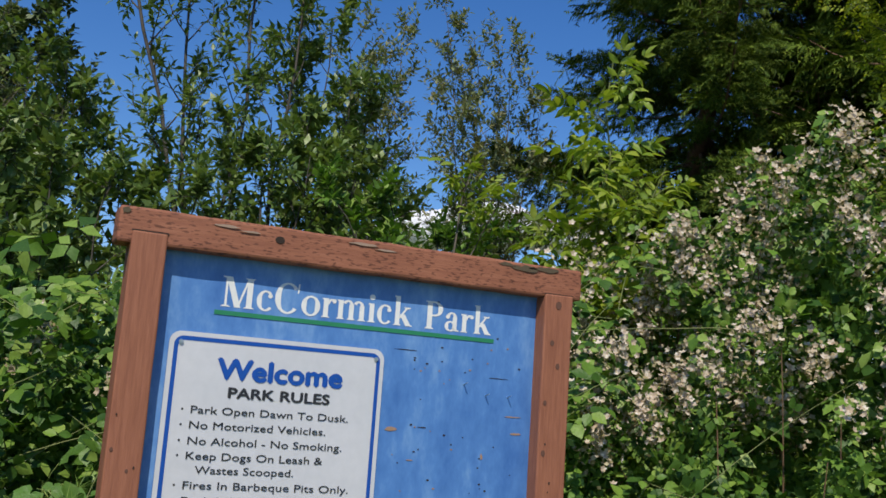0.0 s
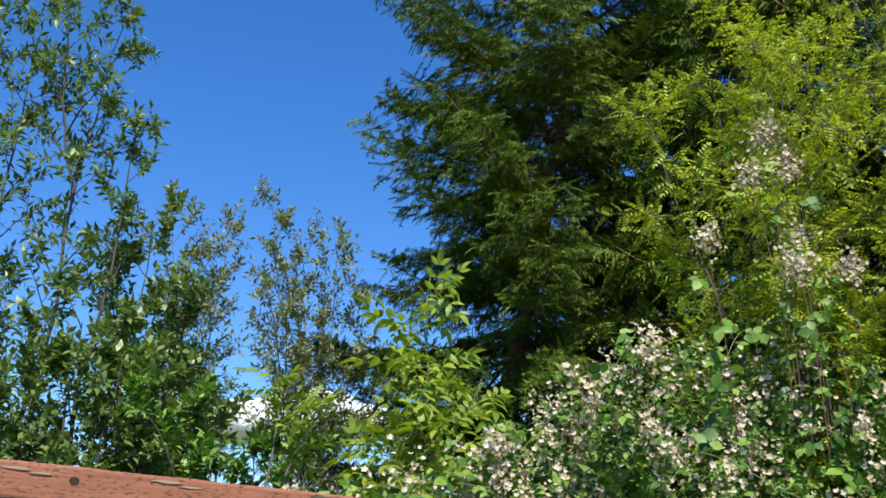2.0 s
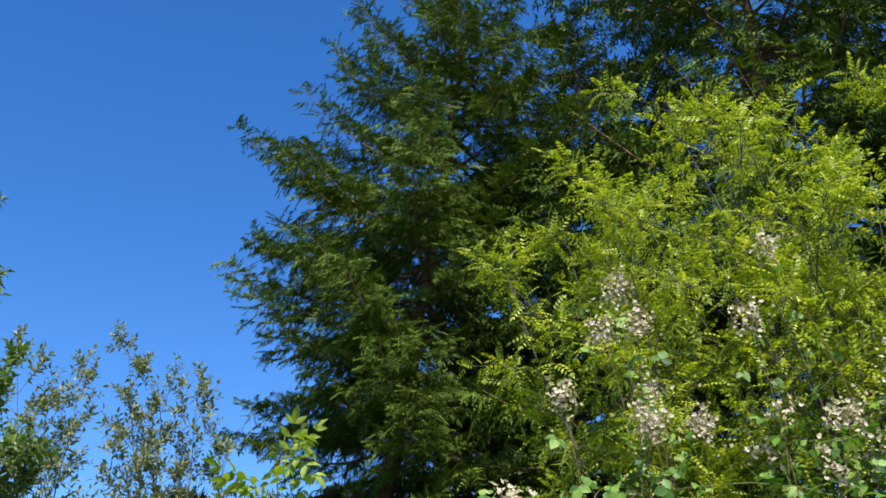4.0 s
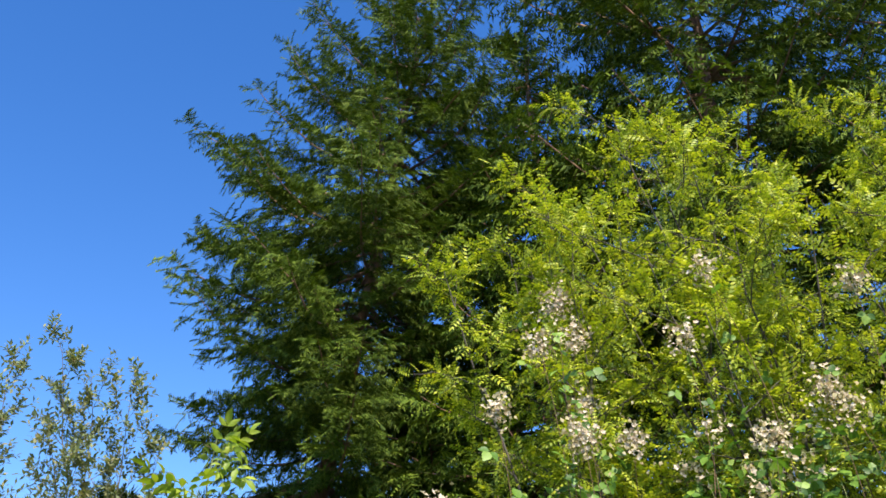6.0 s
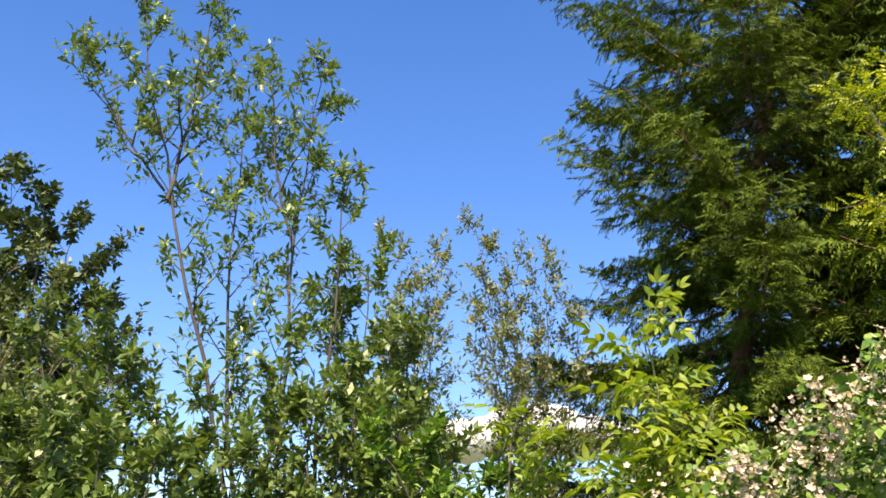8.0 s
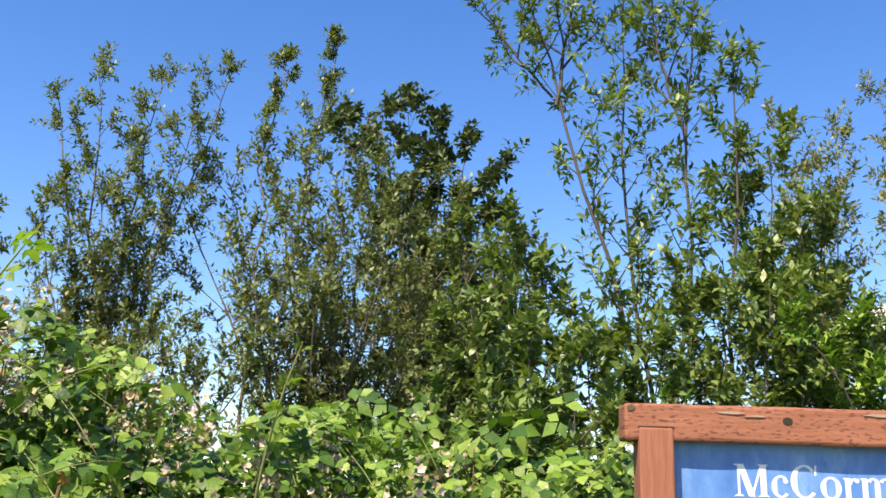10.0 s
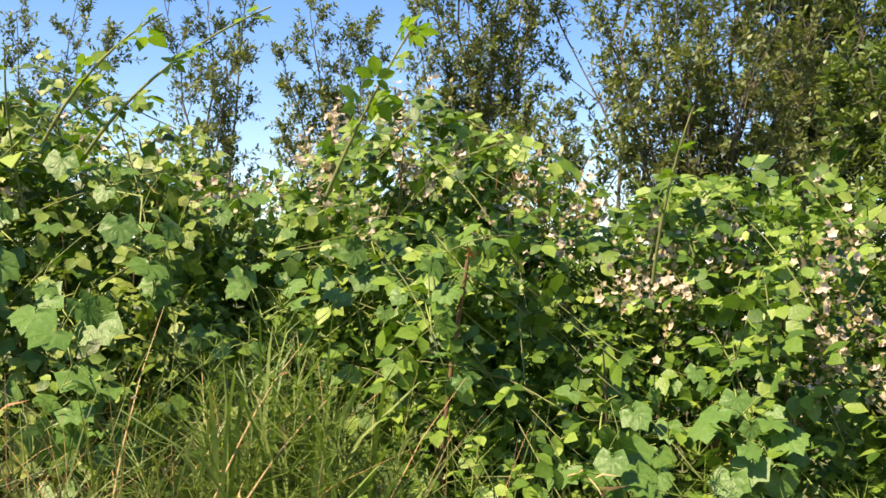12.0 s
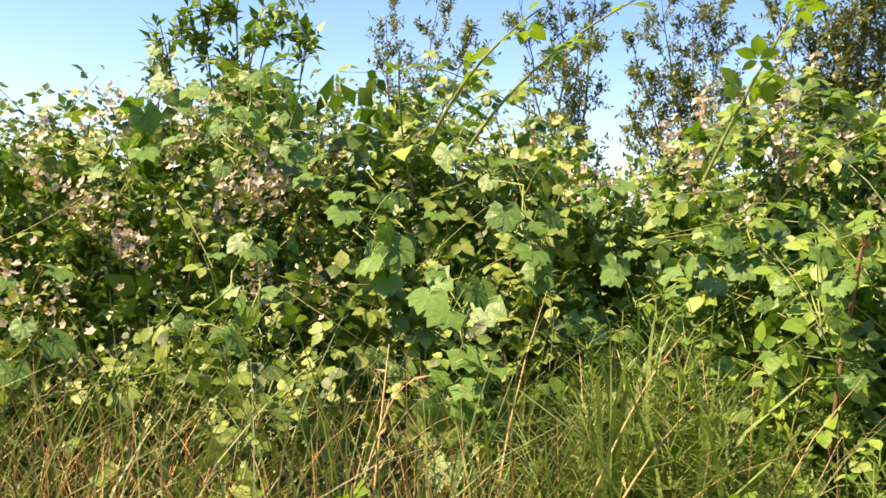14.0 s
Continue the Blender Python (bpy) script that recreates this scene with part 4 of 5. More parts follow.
def horsetails(yaw0, yaw1, count, label):
    """Feathery horsetails: jointed stems with whorls of thread-like branches."""
    reseed(yaw0 + 200, yaw1 + 200)
    mid = math.radians((yaw0 + yaw1) / 2)
    d = float(np.interp((yaw0 + yaw1) / 2, FRONT[:, 0], FRONT[:, 1]))
    bx, by = CENTRE[0] - math.sin(mid) * d, CENTRE[1] + math.cos(mid) * d
    ob = thing("horsetail_patch", (bx, by, GZ(bx, by)), label, "plant", kind="stuff")
    v, f, n = [], [], 0
    for k in range(11):
        z = 0.22 + 0.74 * k / 10
        ln = 0.34 * (1 - 0.75 * (k / 10) ** 1.5)
        for j in range(13):
            a = 2 * math.pi * (j + 0.5 * (k % 2)) / 13 + RNG.normal() * 0.15
            c, s_ = math.cos(a), math.sin(a)
            rise = ln * RNG.uniform(0.0, 0.7)
            w_ = 0.0019
            v += [(-s_ * w_, c * w_, z), (s_ * w_, -c * w_, z), (c * ln * 0.6 + s_ * w_ * 0.6, s_ * ln * 0.6 - c * w_ * 0.6, z + rise * 0.61), (c * ln, s_ * ln, z + rise)]
            f += [(n, n + 1, n + 2), (n, n + 2, n + 3)]
            n += 4
    v += [(-0.004, 0, 0), (0.004, 0, 0), (0, 0, 1), (0, -0.004, 0), (0, 0.004, 0)]
    f += [(n, n + 1, n + 2), (n + 3, n + 4, n + 2)]
    tpl = (np.array(v), np.array(f))
    yaw = RNG.uniform(yaw0, yaw1, count)
    d = np.interp(yaw, FRONT[:, 0], FRONT[:, 1]) - 0.28 + RNG.uniform(0, 0.4, count)
    a = np.radians(yaw)
    x, y = CENTRE[0] - np.sin(a) * d, CENTRE[1] + np.cos(a) * d
    up = unit(np.array([0, 0, 1.0]) + RNG.normal(size=(count, 3)) * 0.16)
    r = turns(random_dirs(count), up)
    rot = np.stack([r[:, :, 0], np.cross(up, r[:, :, 0]), up], -1)
    size = 0.45 + 0.55 * RNG.random(count) ** 1.3
    b = Builder()
    b.scatter(tpl, np.stack([x, y, ground_height(x, y) - 0.02], -1), rot, size)
    part("growth", b, M_HORSETAIL, ob, kind="stuff")


horsetails(25, 39, 62, "feathery green horsetails among the brambles")
horsetails(-14, 8, 90, "feathery green horsetails beside the sign")


def undergrowth():
    """The depth of the thicket behind its face, out to the trees."""
    ob = thing("undergrowth", (0, 4, GZ(0, 4)), "dense mixed green undergrowth behind the brambles", "undergrowth", kind="stuff")
    n = 5500
    yaw = RNG.uniform(-110, 115, n)
    d = np.interp(yaw, FRONT[:, 0], FRONT[:, 1]) + 1.0 + RNG.random(n) ** 2 * 4.0
    a = np.radians(yaw)
    x, y = CENTRE[0] - np.sin(a) * d, CENTRE[1] + np.cos(a) * d
    el = np.interp(yaw, TOP_EL[:, 0], TOP_EL[:, 1])
    top = 1.30 + (np.interp(yaw, FRONT[:, 0], FRONT[:, 1]) + 1.0) * np.tan(np.radians(el)) + 0.15 * np.sin(x * 1.3) * np.cos(y * 1.1) + 0.7 * np.clip(1 - np.abs(yaw + 8) / 28, 0, 0.6)
    g = ground_height(x, y)
    z = g + RNG.random(n) ** 0.6 * (top - g)
    b = Builder()
    m = 7000
    back = np.where(RNG.random(m) < 0.6, RNG.uniform(20, 114, m), RNG.uniform(-100, 20, m))
    rise = RNG.random(m) ** 0.8 * 0.82
    p, out = hedge_face(back, rise)
    p = p - out * [1, 1, 0] * RNG.uniform(0.5, 1.3, (m, 1))
    b.scatter(TRIFOLIATE, p, turns(random_dirs(m), out + RNG.normal(size=(m, 3)) * 0.5), RNG.uniform(0.14, 0.22, m))
    b.scatter(TRIFOLIATE, np.stack([x, y, z], -1), turns(random_dirs(n), np.array([-0.2, -0.5, 0.7]) + RNG.normal(size=(n, 3)) * 0.5), RNG.uniform(0.12, 0.2, n))
    part("foliage", b, M_BRAMBLE, ob, kind="stuff")


undergrowth()


def shoot(points, label, leaves=5, size=0.085):
    """A long arching cane with leaves in fives and threes along it."""
    pts = np.array(points, float)
    t = np.linspace(0, 1, 10)[:, None]
    line = pts[0] * (1 - t) ** 2 + 2 * pts[1] * t * (1 - t) + pts[2] * t ** 2
    ob = thing("bramble_shoot", tuple(pts[0]), label, "shoot", "arching shoots")
    cane = Builder()
    cane.tube(line, np.linspace(0.0055, 0.0025, 10), 6)
    part("cane", cane, M_STEM, ob, smooth=True)
    for k in range(leaves):
        q, d = along(line, np.array([0.25 + 0.74 * (k + RNG.random() * 0.5) / leaves]))
        for side in (-1, 1):
            way = unit(d[0] * 0.5 + side * np.cross(d[0], [0, 0, 1.0]) + RNG.normal(size=3) * 0.35 + [0, 0, 0.1])
            leaf = Builder()
            leaf.scatter(FULL_TRIFOLIATE if k % 2 else QUINATE, q, turns(way[None], np.array([[-0.2, -0.5, 0.8]]) + RNG.normal(size=(1, 3)) * 0.3), np.array([size * RNG.uniform(0.55, 1.0)]))
            part("leaf", leaf, M_SHOOT, ob)


shoot([(-2.58, -0.20, 1.95), (-2.34, -0.24, 2.20), (-2.05, -0.07, 2.37)], "arching bramble shoot with rounded green leaves against the sky", 4, 0.15)
shoot([(-2.66, -0.28, 1.98), (-2.47, -0.33, 2.20), (-2.30, -0.23, 2.33)], "upright bramble shoot with broad green leaves", 4, 0.13)
shoot([(-1.95, 0.10, 1.85), (-1.82, 0.07, 2.1), (-1.66, 0.12, 2.38)], "upright bramble shoot with broad green leaves", 5, 0.14)
shoot([(-2.9, -0.1, 1.8), (-2.9, -0.2, 2.05), (-2.8, -0.3, 2.25)], "young bramble shoot with pale green leaves", 4, 0.07)
shoot([(-1.05, 0.4, 1.6), (-1.0, 0.3, 1.9), (-0.9, 0.25, 2.12)], "upright bramble shoot with pale leaves", 4, 0.075)


shoot([(-1.53, -0.50, 0.70), (-1.54, -0.50, 0.95), (-1.55, -0.51, 1.10)], "low bramble shoot with leaves in fives", 3, 0.11)
shoot([(-1.42, -0.40, 0.70), (-1.42, -0.40, 0.95), (-1.42, -0.40, 1.12)], "low bramble shoot with leaves in fives", 3, 0.11)
shoot([(-2.25, -0.98, 0.80), (-2.25, -0.97, 0.98), (-2.24, -0.97, 1.08)], "low bramble shoot with pale leaves", 3, 0.09)


def dry_stalk(points, label):
    """A bent straw-coloured stalk, rooted in the bank, with a few withered leaves."""
    pts = np.array(points, float)
    foot = pts[0] * [1, 1, 0] + [0.02, 0.02, GZ(pts[0][0], pts[0][1]) - 0.05]
    t = np.linspace(0, 1, 9)[:, None]
    bend = pts[0] * (1 - t) ** 2 + 2 * pts[1] * t * (1 - t) + pts[2] * t ** 2
    ob = thing("dry_stalk", tuple(foot), label, "stalk", "dry stalks in the bank")
    stem = Builder()
    stem.tube(np.vstack([foot, bend]), np.linspace(0.0038, 0.0016, 10), 5)
    part("stem", stem, M_STRAW, ob)
    q, d = along(bend, np.linspace(0.3, 1, 5))
    tips = Builder()
    tips.scatter(blade(0.14, 0.3), q, turns(unit(d + RNG.normal(size=(5, 3)) * 0.6), random_dirs(5)), RNG.uniform(0.03, 0.08, 5))
    part("withered_leaf", tips, M_STRAW, ob, kind="stuff")


dry_stalk([(-1.81, -0.66, 0.95), (-1.79, -0.47, 1.18), (-1.73, -0.26, 1.30)], "leaning tan dry stalk among horsetails")
dry_stalk([(-1.90, -0.62, 0.90), (-1.85, -0.50, 1.25), (-1.80, -0.30, 1.42)], "leaning tan dry stalk among horsetails")
dry_stalk([(-2.21, -0.94, 0.95), (-2.24, -0.89, 1.22), (-2.30, -0.81, 1.38)], "upright tan dry stalk at the bank")
dry_stalk([(-2.25, -0.96, 0.95), (-2.22, -0.92, 1.25), (-2.16, -0.90, 1.30)], "bent tan dry stalk at the bank")
dry_stalk([(-1.20, -0.01, 1.10), (-1.12, -0.10, 1.16), (-1.07, -0.14, 1.09)], "bent tan dry stalk over vine leaves")


def dead_stalk():
    ob = thing("dead_stalk", (-1.52, 0.14, GZ(-1.52, 0.14)), "broken brown stalk with a reddish withered tip", "stalk")
    b = Builder()
    b.tube([(-1.66, 0.22, GZ(-1.52, 0.14) - 0.05), (-1.62, 0.19, 1.0), (-1.57, 0.16, 1.37), (-1.52, 0.14, 1.66)], [0.008, 0.007, 0.007, 0.006], 7)
    part("stem", b, M_CANE, ob, smooth=True)
    for _ in range(7):
        p = np.array([[-1.52, 0.14, 1.66]]) + RNG.normal(size=(1, 3)) * 0.006
        leaf = Builder()
        leaf.scatter(LANCE, p, turns(unit(RNG.normal(size=(1, 3)) * 0.35 + [0.1, 0, 0.8]), random_dirs(1)), RNG.uniform(0.02, 0.045, 1))
        part("withered_leaf", leaf, M_RUST, ob, "withered reddish leaf")


dead_stalk()


def far_woods():
    """A low distant belt of trees that closes the horizon."""
    ob = thing("far_woods", (0, 90, 0), "distant low belt of dark green woods", "woods", kind="stuff")
    n = 9000
    a = RNG.uniform(0, 2 * np.pi, n)
    r = RNG.uniform(75, 100, n)
    x, y = CENTRE[0] + r * np.cos(a), CENTRE[1] + r * np.sin(a)
    top = 4.2 + 1.2 * np.sin(a * 17) + 0.8 * np.sin(a * 41 + 1)
    z = RNG.random(n) * top
    b = Builder()
    b.scatter(EGG, np.stack([x, y, z], -1), turns(random_dirs(n), random_dirs(n, 0.8)), RNG.uniform(1.2, 2.6, n))
    part("foliage", b, M_DARK, ob, kind="stuff")


far_woods()


def climber():
    """Bramble canes that climb into the locust trees and flower there."""
    ob = thing("climbing_bramble", (4.0, -0.6, GZ(4.0, -0.6)), "bramble climbing into the locust with pale blossom clusters", "bramble")
    canes, pos, bud, lv = Builder(), [], [], []
    for k in range(16):
        a = math.radians(RNG.uniform(-80, -50))
        d = RNG.uniform(4.25, 4.6)
        z = 1.65 + d * math.tan(math.radians(RNG.uniform(15, 27)))
        tip = np.array([CENTRE[0] - math.sin(a) * d, CENTRE[1] + math.cos(a) * d, z])
        foot = np.array([CENTRE[0] - math.sin(a) * (d + 0.4), CENTRE[1] + math.cos(a) * (d + 0.4), 1.6])
        t = np.linspace(0, 1, 8)[:, None]
        line = foot * (1 - t) + tip * t + np.sin(t * 3) * RNG.normal(size=3) * 0.1
        canes.tube(line[3:], np.linspace(0.0025, 0.0012, 5), 4)
        m = RNG.integers(34, 60)
        pos.append(line[-1] + RNG.normal(size=(m, 3)) * [0.032, 0.032, 0.04])
        bud.append(line[-1] + RNG.normal(size=(2 * m, 3)) * [0.045, 0.045, 0.05])
        q, _ = along(line, RNG.random(9) * 0.7 + 0.3)
        lv.append(q + RNG.normal(size=(9, 3)) * 0.06)
    part("cane_tangle", canes, M_CANE, ob, kind="stuff")
    pos, bud, lv = np.concatenate(pos), np.concatenate(bud), np.concatenate(lv)
    b = Builder()
    b.scatter(FLOWER, pos, turns(random_dirs(len(pos)), np.array([-0.5, -0.6, 0.5]) + RNG.normal(size=(len(pos), 3)) * 0.35), RNG.uniform(0.02, 0.034, len(pos)))
    part("blossom", b, M_PETAL, ob, "whitish pink blossom clusters", kind="stuff")
    b = Builder()
    b.scatter(blade(0.8, 0.2), bud, turns(random_dirs(len(bud)), random_dirs(len(bud))), RNG.uniform(0.014, 0.028, len(bud)))
    part("spent_blossom", b, M_BUD, ob, "withered brownish blossoms", kind="stuff")
    b = Builder()
    b.scatter(FULL_TRIFOLIATE, lv, turns(random_dirs(len(lv)), np.array([-0.4, -0.6, 0.7]) + RNG.normal(size=(len(lv), 3)) * 0.4), RNG.uniform(0.07, 0.13, len(lv)))
    part("foliage", b, M_BRAMBLE, ob, kind="stuff")


climber()

# ---------------------------------------------------------------- the park sign
M_WOOD = rough_material("stained_cedar", [(0.30, (0.20, 0.068, 0.036)), (0.55, (0.30, 0.112, 0.060)), (0.8, (0.39, 0.17, 0.098))], scale=5, stretch=(14, 14, 1.0), rough=0.75, bump=0.35, fine=14)
M_WOOD_X = rough_material("stained_cedar_beam", [(0.30, (0.20, 0.068, 0.036)), (0.55, (0.30, 0.112, 0.060)), (0.8, (0.39, 0.17, 0.098))], scale=5, stretch=(1.0, 14, 14), rough=0.75, bump=0.22, fine=14)
M_PANEL = rough_material("blue_painted_board", [(0.34, (0.042, 0.138, 0.40)), (0.50, (0.082, 0.218, 0.52)), (0.66, (0.21, 0.38, 0.64))], scale=3.0, stretch=(1, 1, 0.45), rough=0.45, bump=0.08, fine=16)
M_PLATE = rough_material("white_enamel", [(0.3, (0.52, 0.53, 0.56)), (0.7, (0.62, 0.62, 0.65))], scale=3, rough=0.35, bump=0.02, fine=30)


def add_incisions(mat):
    """Short dark slits in rows, as in pressure-treated timber."""
    nt = mat.node_tree
    bsdf = nt.nodes["Principled BSDF"]
    coord = nt.nodes.new("ShaderNodeTexCoord")
    mp = nt.nodes.new("ShaderNodeMapping")
    mp.inputs["Scale"].default_value = (48, 20, 190)
    nt.links.new(coord.outputs["Object"], mp.inputs["Vector"])
    nz = add(nt, "ShaderNodeTexNoise", Scale=1.0, Detail=1.0)
    nt.links.new(mp.outputs[0], nz.inputs["Vector"])
    cut = ramp(nt, nz.outputs["Fac"], [(0.58, (1, 1, 1)), (0.65, (0.46, 0.41, 0.39))])
    old = bsdf.inputs["Base Color"].links[0].from_socket
    mx = nt.nodes.new("ShaderNodeMix")
    mx.data_type, mx.blend_type = "RGBA", "MULTIPLY"
    mx.inputs[0].default_value = 1.0
    nt.links.new(old, mx.inputs[6])
    nt.links.new(cut.outputs[0], mx.inputs[7])
    nt.links.new(mx.outputs[2], bsdf.inputs["Base Color"])


add_incisions(M_WOOD_X)


def plain(name, colour, rough=0.5, metal=0.0):
    return rough_material(name, [(0.3, tuple(c * 0.85 for c in colour)), (0.7, colour)], scale=20, rough=rough, bump=0.05) if not metal else metallic(name, colour, rough)


def metallic(name, colour, rough):
    mat, nt, bsdf = material(name)
    bsdf.inputs["Base Color"].default_value = (*colour, 1)
    bsdf.inputs["Metallic"].default_value, bsdf.inputs["Roughness"].default_value = 1.0, rough
    return mat


M_WHITE = plain("white_letter_paint", (0.82, 0.82, 0.80))
M_GREEN = plain("green_stripe_paint", (0.02, 0.22, 0.10))
M_BLUE = plain("royal_blue_print", (0.004, 0.075, 0.38), 0.4)
M_BLACK = plain("black_print", (0.025, 0.025, 0.03), 0.4)
M_STEEL = metallic("galvanised_steel", (0.6, 0.6, 0.58), 0.4)
M_HOLE_AND_SHADE = plain("dark_knot_and_joint_shade", (0.03, 0.018, 0.012), 0.9)
M_KNOT = plain("brown_knot", (0.13, 0.06, 0.04), 0.85)
M_GREY = plain("greyed_wood", (0.36, 0.25, 0.185), 0.9)
M_MOSS = plain("dark_mossy_wood", (0.10, 0.075, 0.045), 0.95)
M_SCRAPE = plain("bare_weathered_wood", (0.34, 0.22, 0.15), 0.9)


def box(x0, x1, y0, y1, z0, z1, bevel=0.004, wear=0.0015, cuts=10, axis=2):
    """A sawn timber with eased, slightly uneven edges."""
    bm = bmesh.new()
    bmesh.ops.create_cube(bm, size=1)
    bmesh.ops.scale(bm, vec=(x1 - x0, y1 - y0, z1 - z0), verts=bm.verts)
    if bevel:
        bmesh.ops.bevel(bm, geom=list(bm.edges), offset=bevel, segments=2, affect="EDGES", profile=0.5)
    if cuts:
        span = (x1 - x0, y1 - y0, z1 - z0)[axis]
        no = [0, 0, 0]
        no[axis] = 1
        for i in range(1, cuts):
            co = [0, 0, 0]
            co[axis] = -span / 2 + span * i / cuts
            bmesh.ops.bisect_plane(bm, geom=list(bm.verts) + list(bm.edges) + list(bm.faces), plane_co=co, plane_no=no)
    for v in bm.verts:
        n = noise.noise_vector(Vector((v.co.x * 9 + x0, v.co.y * 9, v.co.z * 9 + z0)))
        v.co += n * wear
    bmesh.ops.translate(bm, vec=((x0 + x1) / 2, (y0 + y1) / 2, (z0 + z1) / 2), verts=bm.verts)
    return bm


def slab(points, y, thick=0.001):
    """A thin raised shape from its outline in x, z, its face at y."""
    bm = bmesh.new()
    front = [bm.verts.new((x, y, z)) for x, z in points]
    back = [bm.verts.new((x, y + thick, z)) for x, z in points]
    bm.faces.new(front)
    n = len(points)
    for i in range(n):
        bm.faces.new((front[i], back[i], back[(i + 1) % n], front[(i + 1) % n]))
    bmesh.ops.recalc_face_normals(bm, faces=bm.faces)
    return bm


def rounded(x0, x1, z0, z1, r, n=6):
    pts = []
    for cx, cz, a0 in ((x1 - r, z1 - r, 0), (x0 + r, z1 - r, 90), (x0 + r, z0 + r, 180), (x1 - r, z0 + r, 270)):
        pts += [(cx + r * math.cos(math.radians(a0 + 90 * i / n)), cz + r * math.sin(math.radians(a0 + 90 * i / n))) for i in range(n + 1)]
    return pts


def lettering(text, x0, x1, z0, height, y, mat, parent, name="lettering", bold=0.0, label=""):
    """Raised letters that fill x0 to x1, with capitals of that height, standing at z0."""
    cu = bpy.data.curves.new("letters", "FONT")
    cu.body, cu.size, cu.extrude, cu.resolution_u = text, 1.0, 0.0, 3
    tmp = new("letters", cu)
    bpy.context.view_layer.update()
    me = bpy.data.meshes.new_from_object(tmp.evaluated_get(bpy.context.evaluated_depsgraph_get()))
    bpy.data.objects.remove(tmp)
    bpy.data.curves.remove(cu)
    co = np.array([v.co for v in me.vertices])
    faces = [tuple(p.vertices) for p in me.polygons]
    bpy.data.meshes.remove(me)
    lo, hi = co[:, 0].min(), co[:, 0].max()
    sx, sz = (x1 - x0) / (hi - lo), height / 0.69
    verts, polys = [], []
    shifts = [(0, 0)] if not bold else [(-bold, 0), (bold, 0), (0, bold), (0, -bold)]
    for k, (dx, dz) in enumerate(shifts):
        polys += [tuple(i + len(verts) for i in f) for f in faces]
        verts += [(x0 + (c[0] - lo + dx) * sx, y - 0.00025 * k, z0 + (c[1] + dz) * sz) for c in co]
    me = bpy.data.meshes.new(name)
    me.from_pydata(verts, [], polys)
    me.name = name
    me.materials.clear()
    me.materials.append(mat)
    ob = new(name, me)
    root = parent
    off = Vector(root.location)
    while root.parent is not None:
        root = root.parent
        off += Vector(root.location)
    me.transform(Matrix.Translation(-off))
    ob.parent = parent
    return tagged(ob, label)


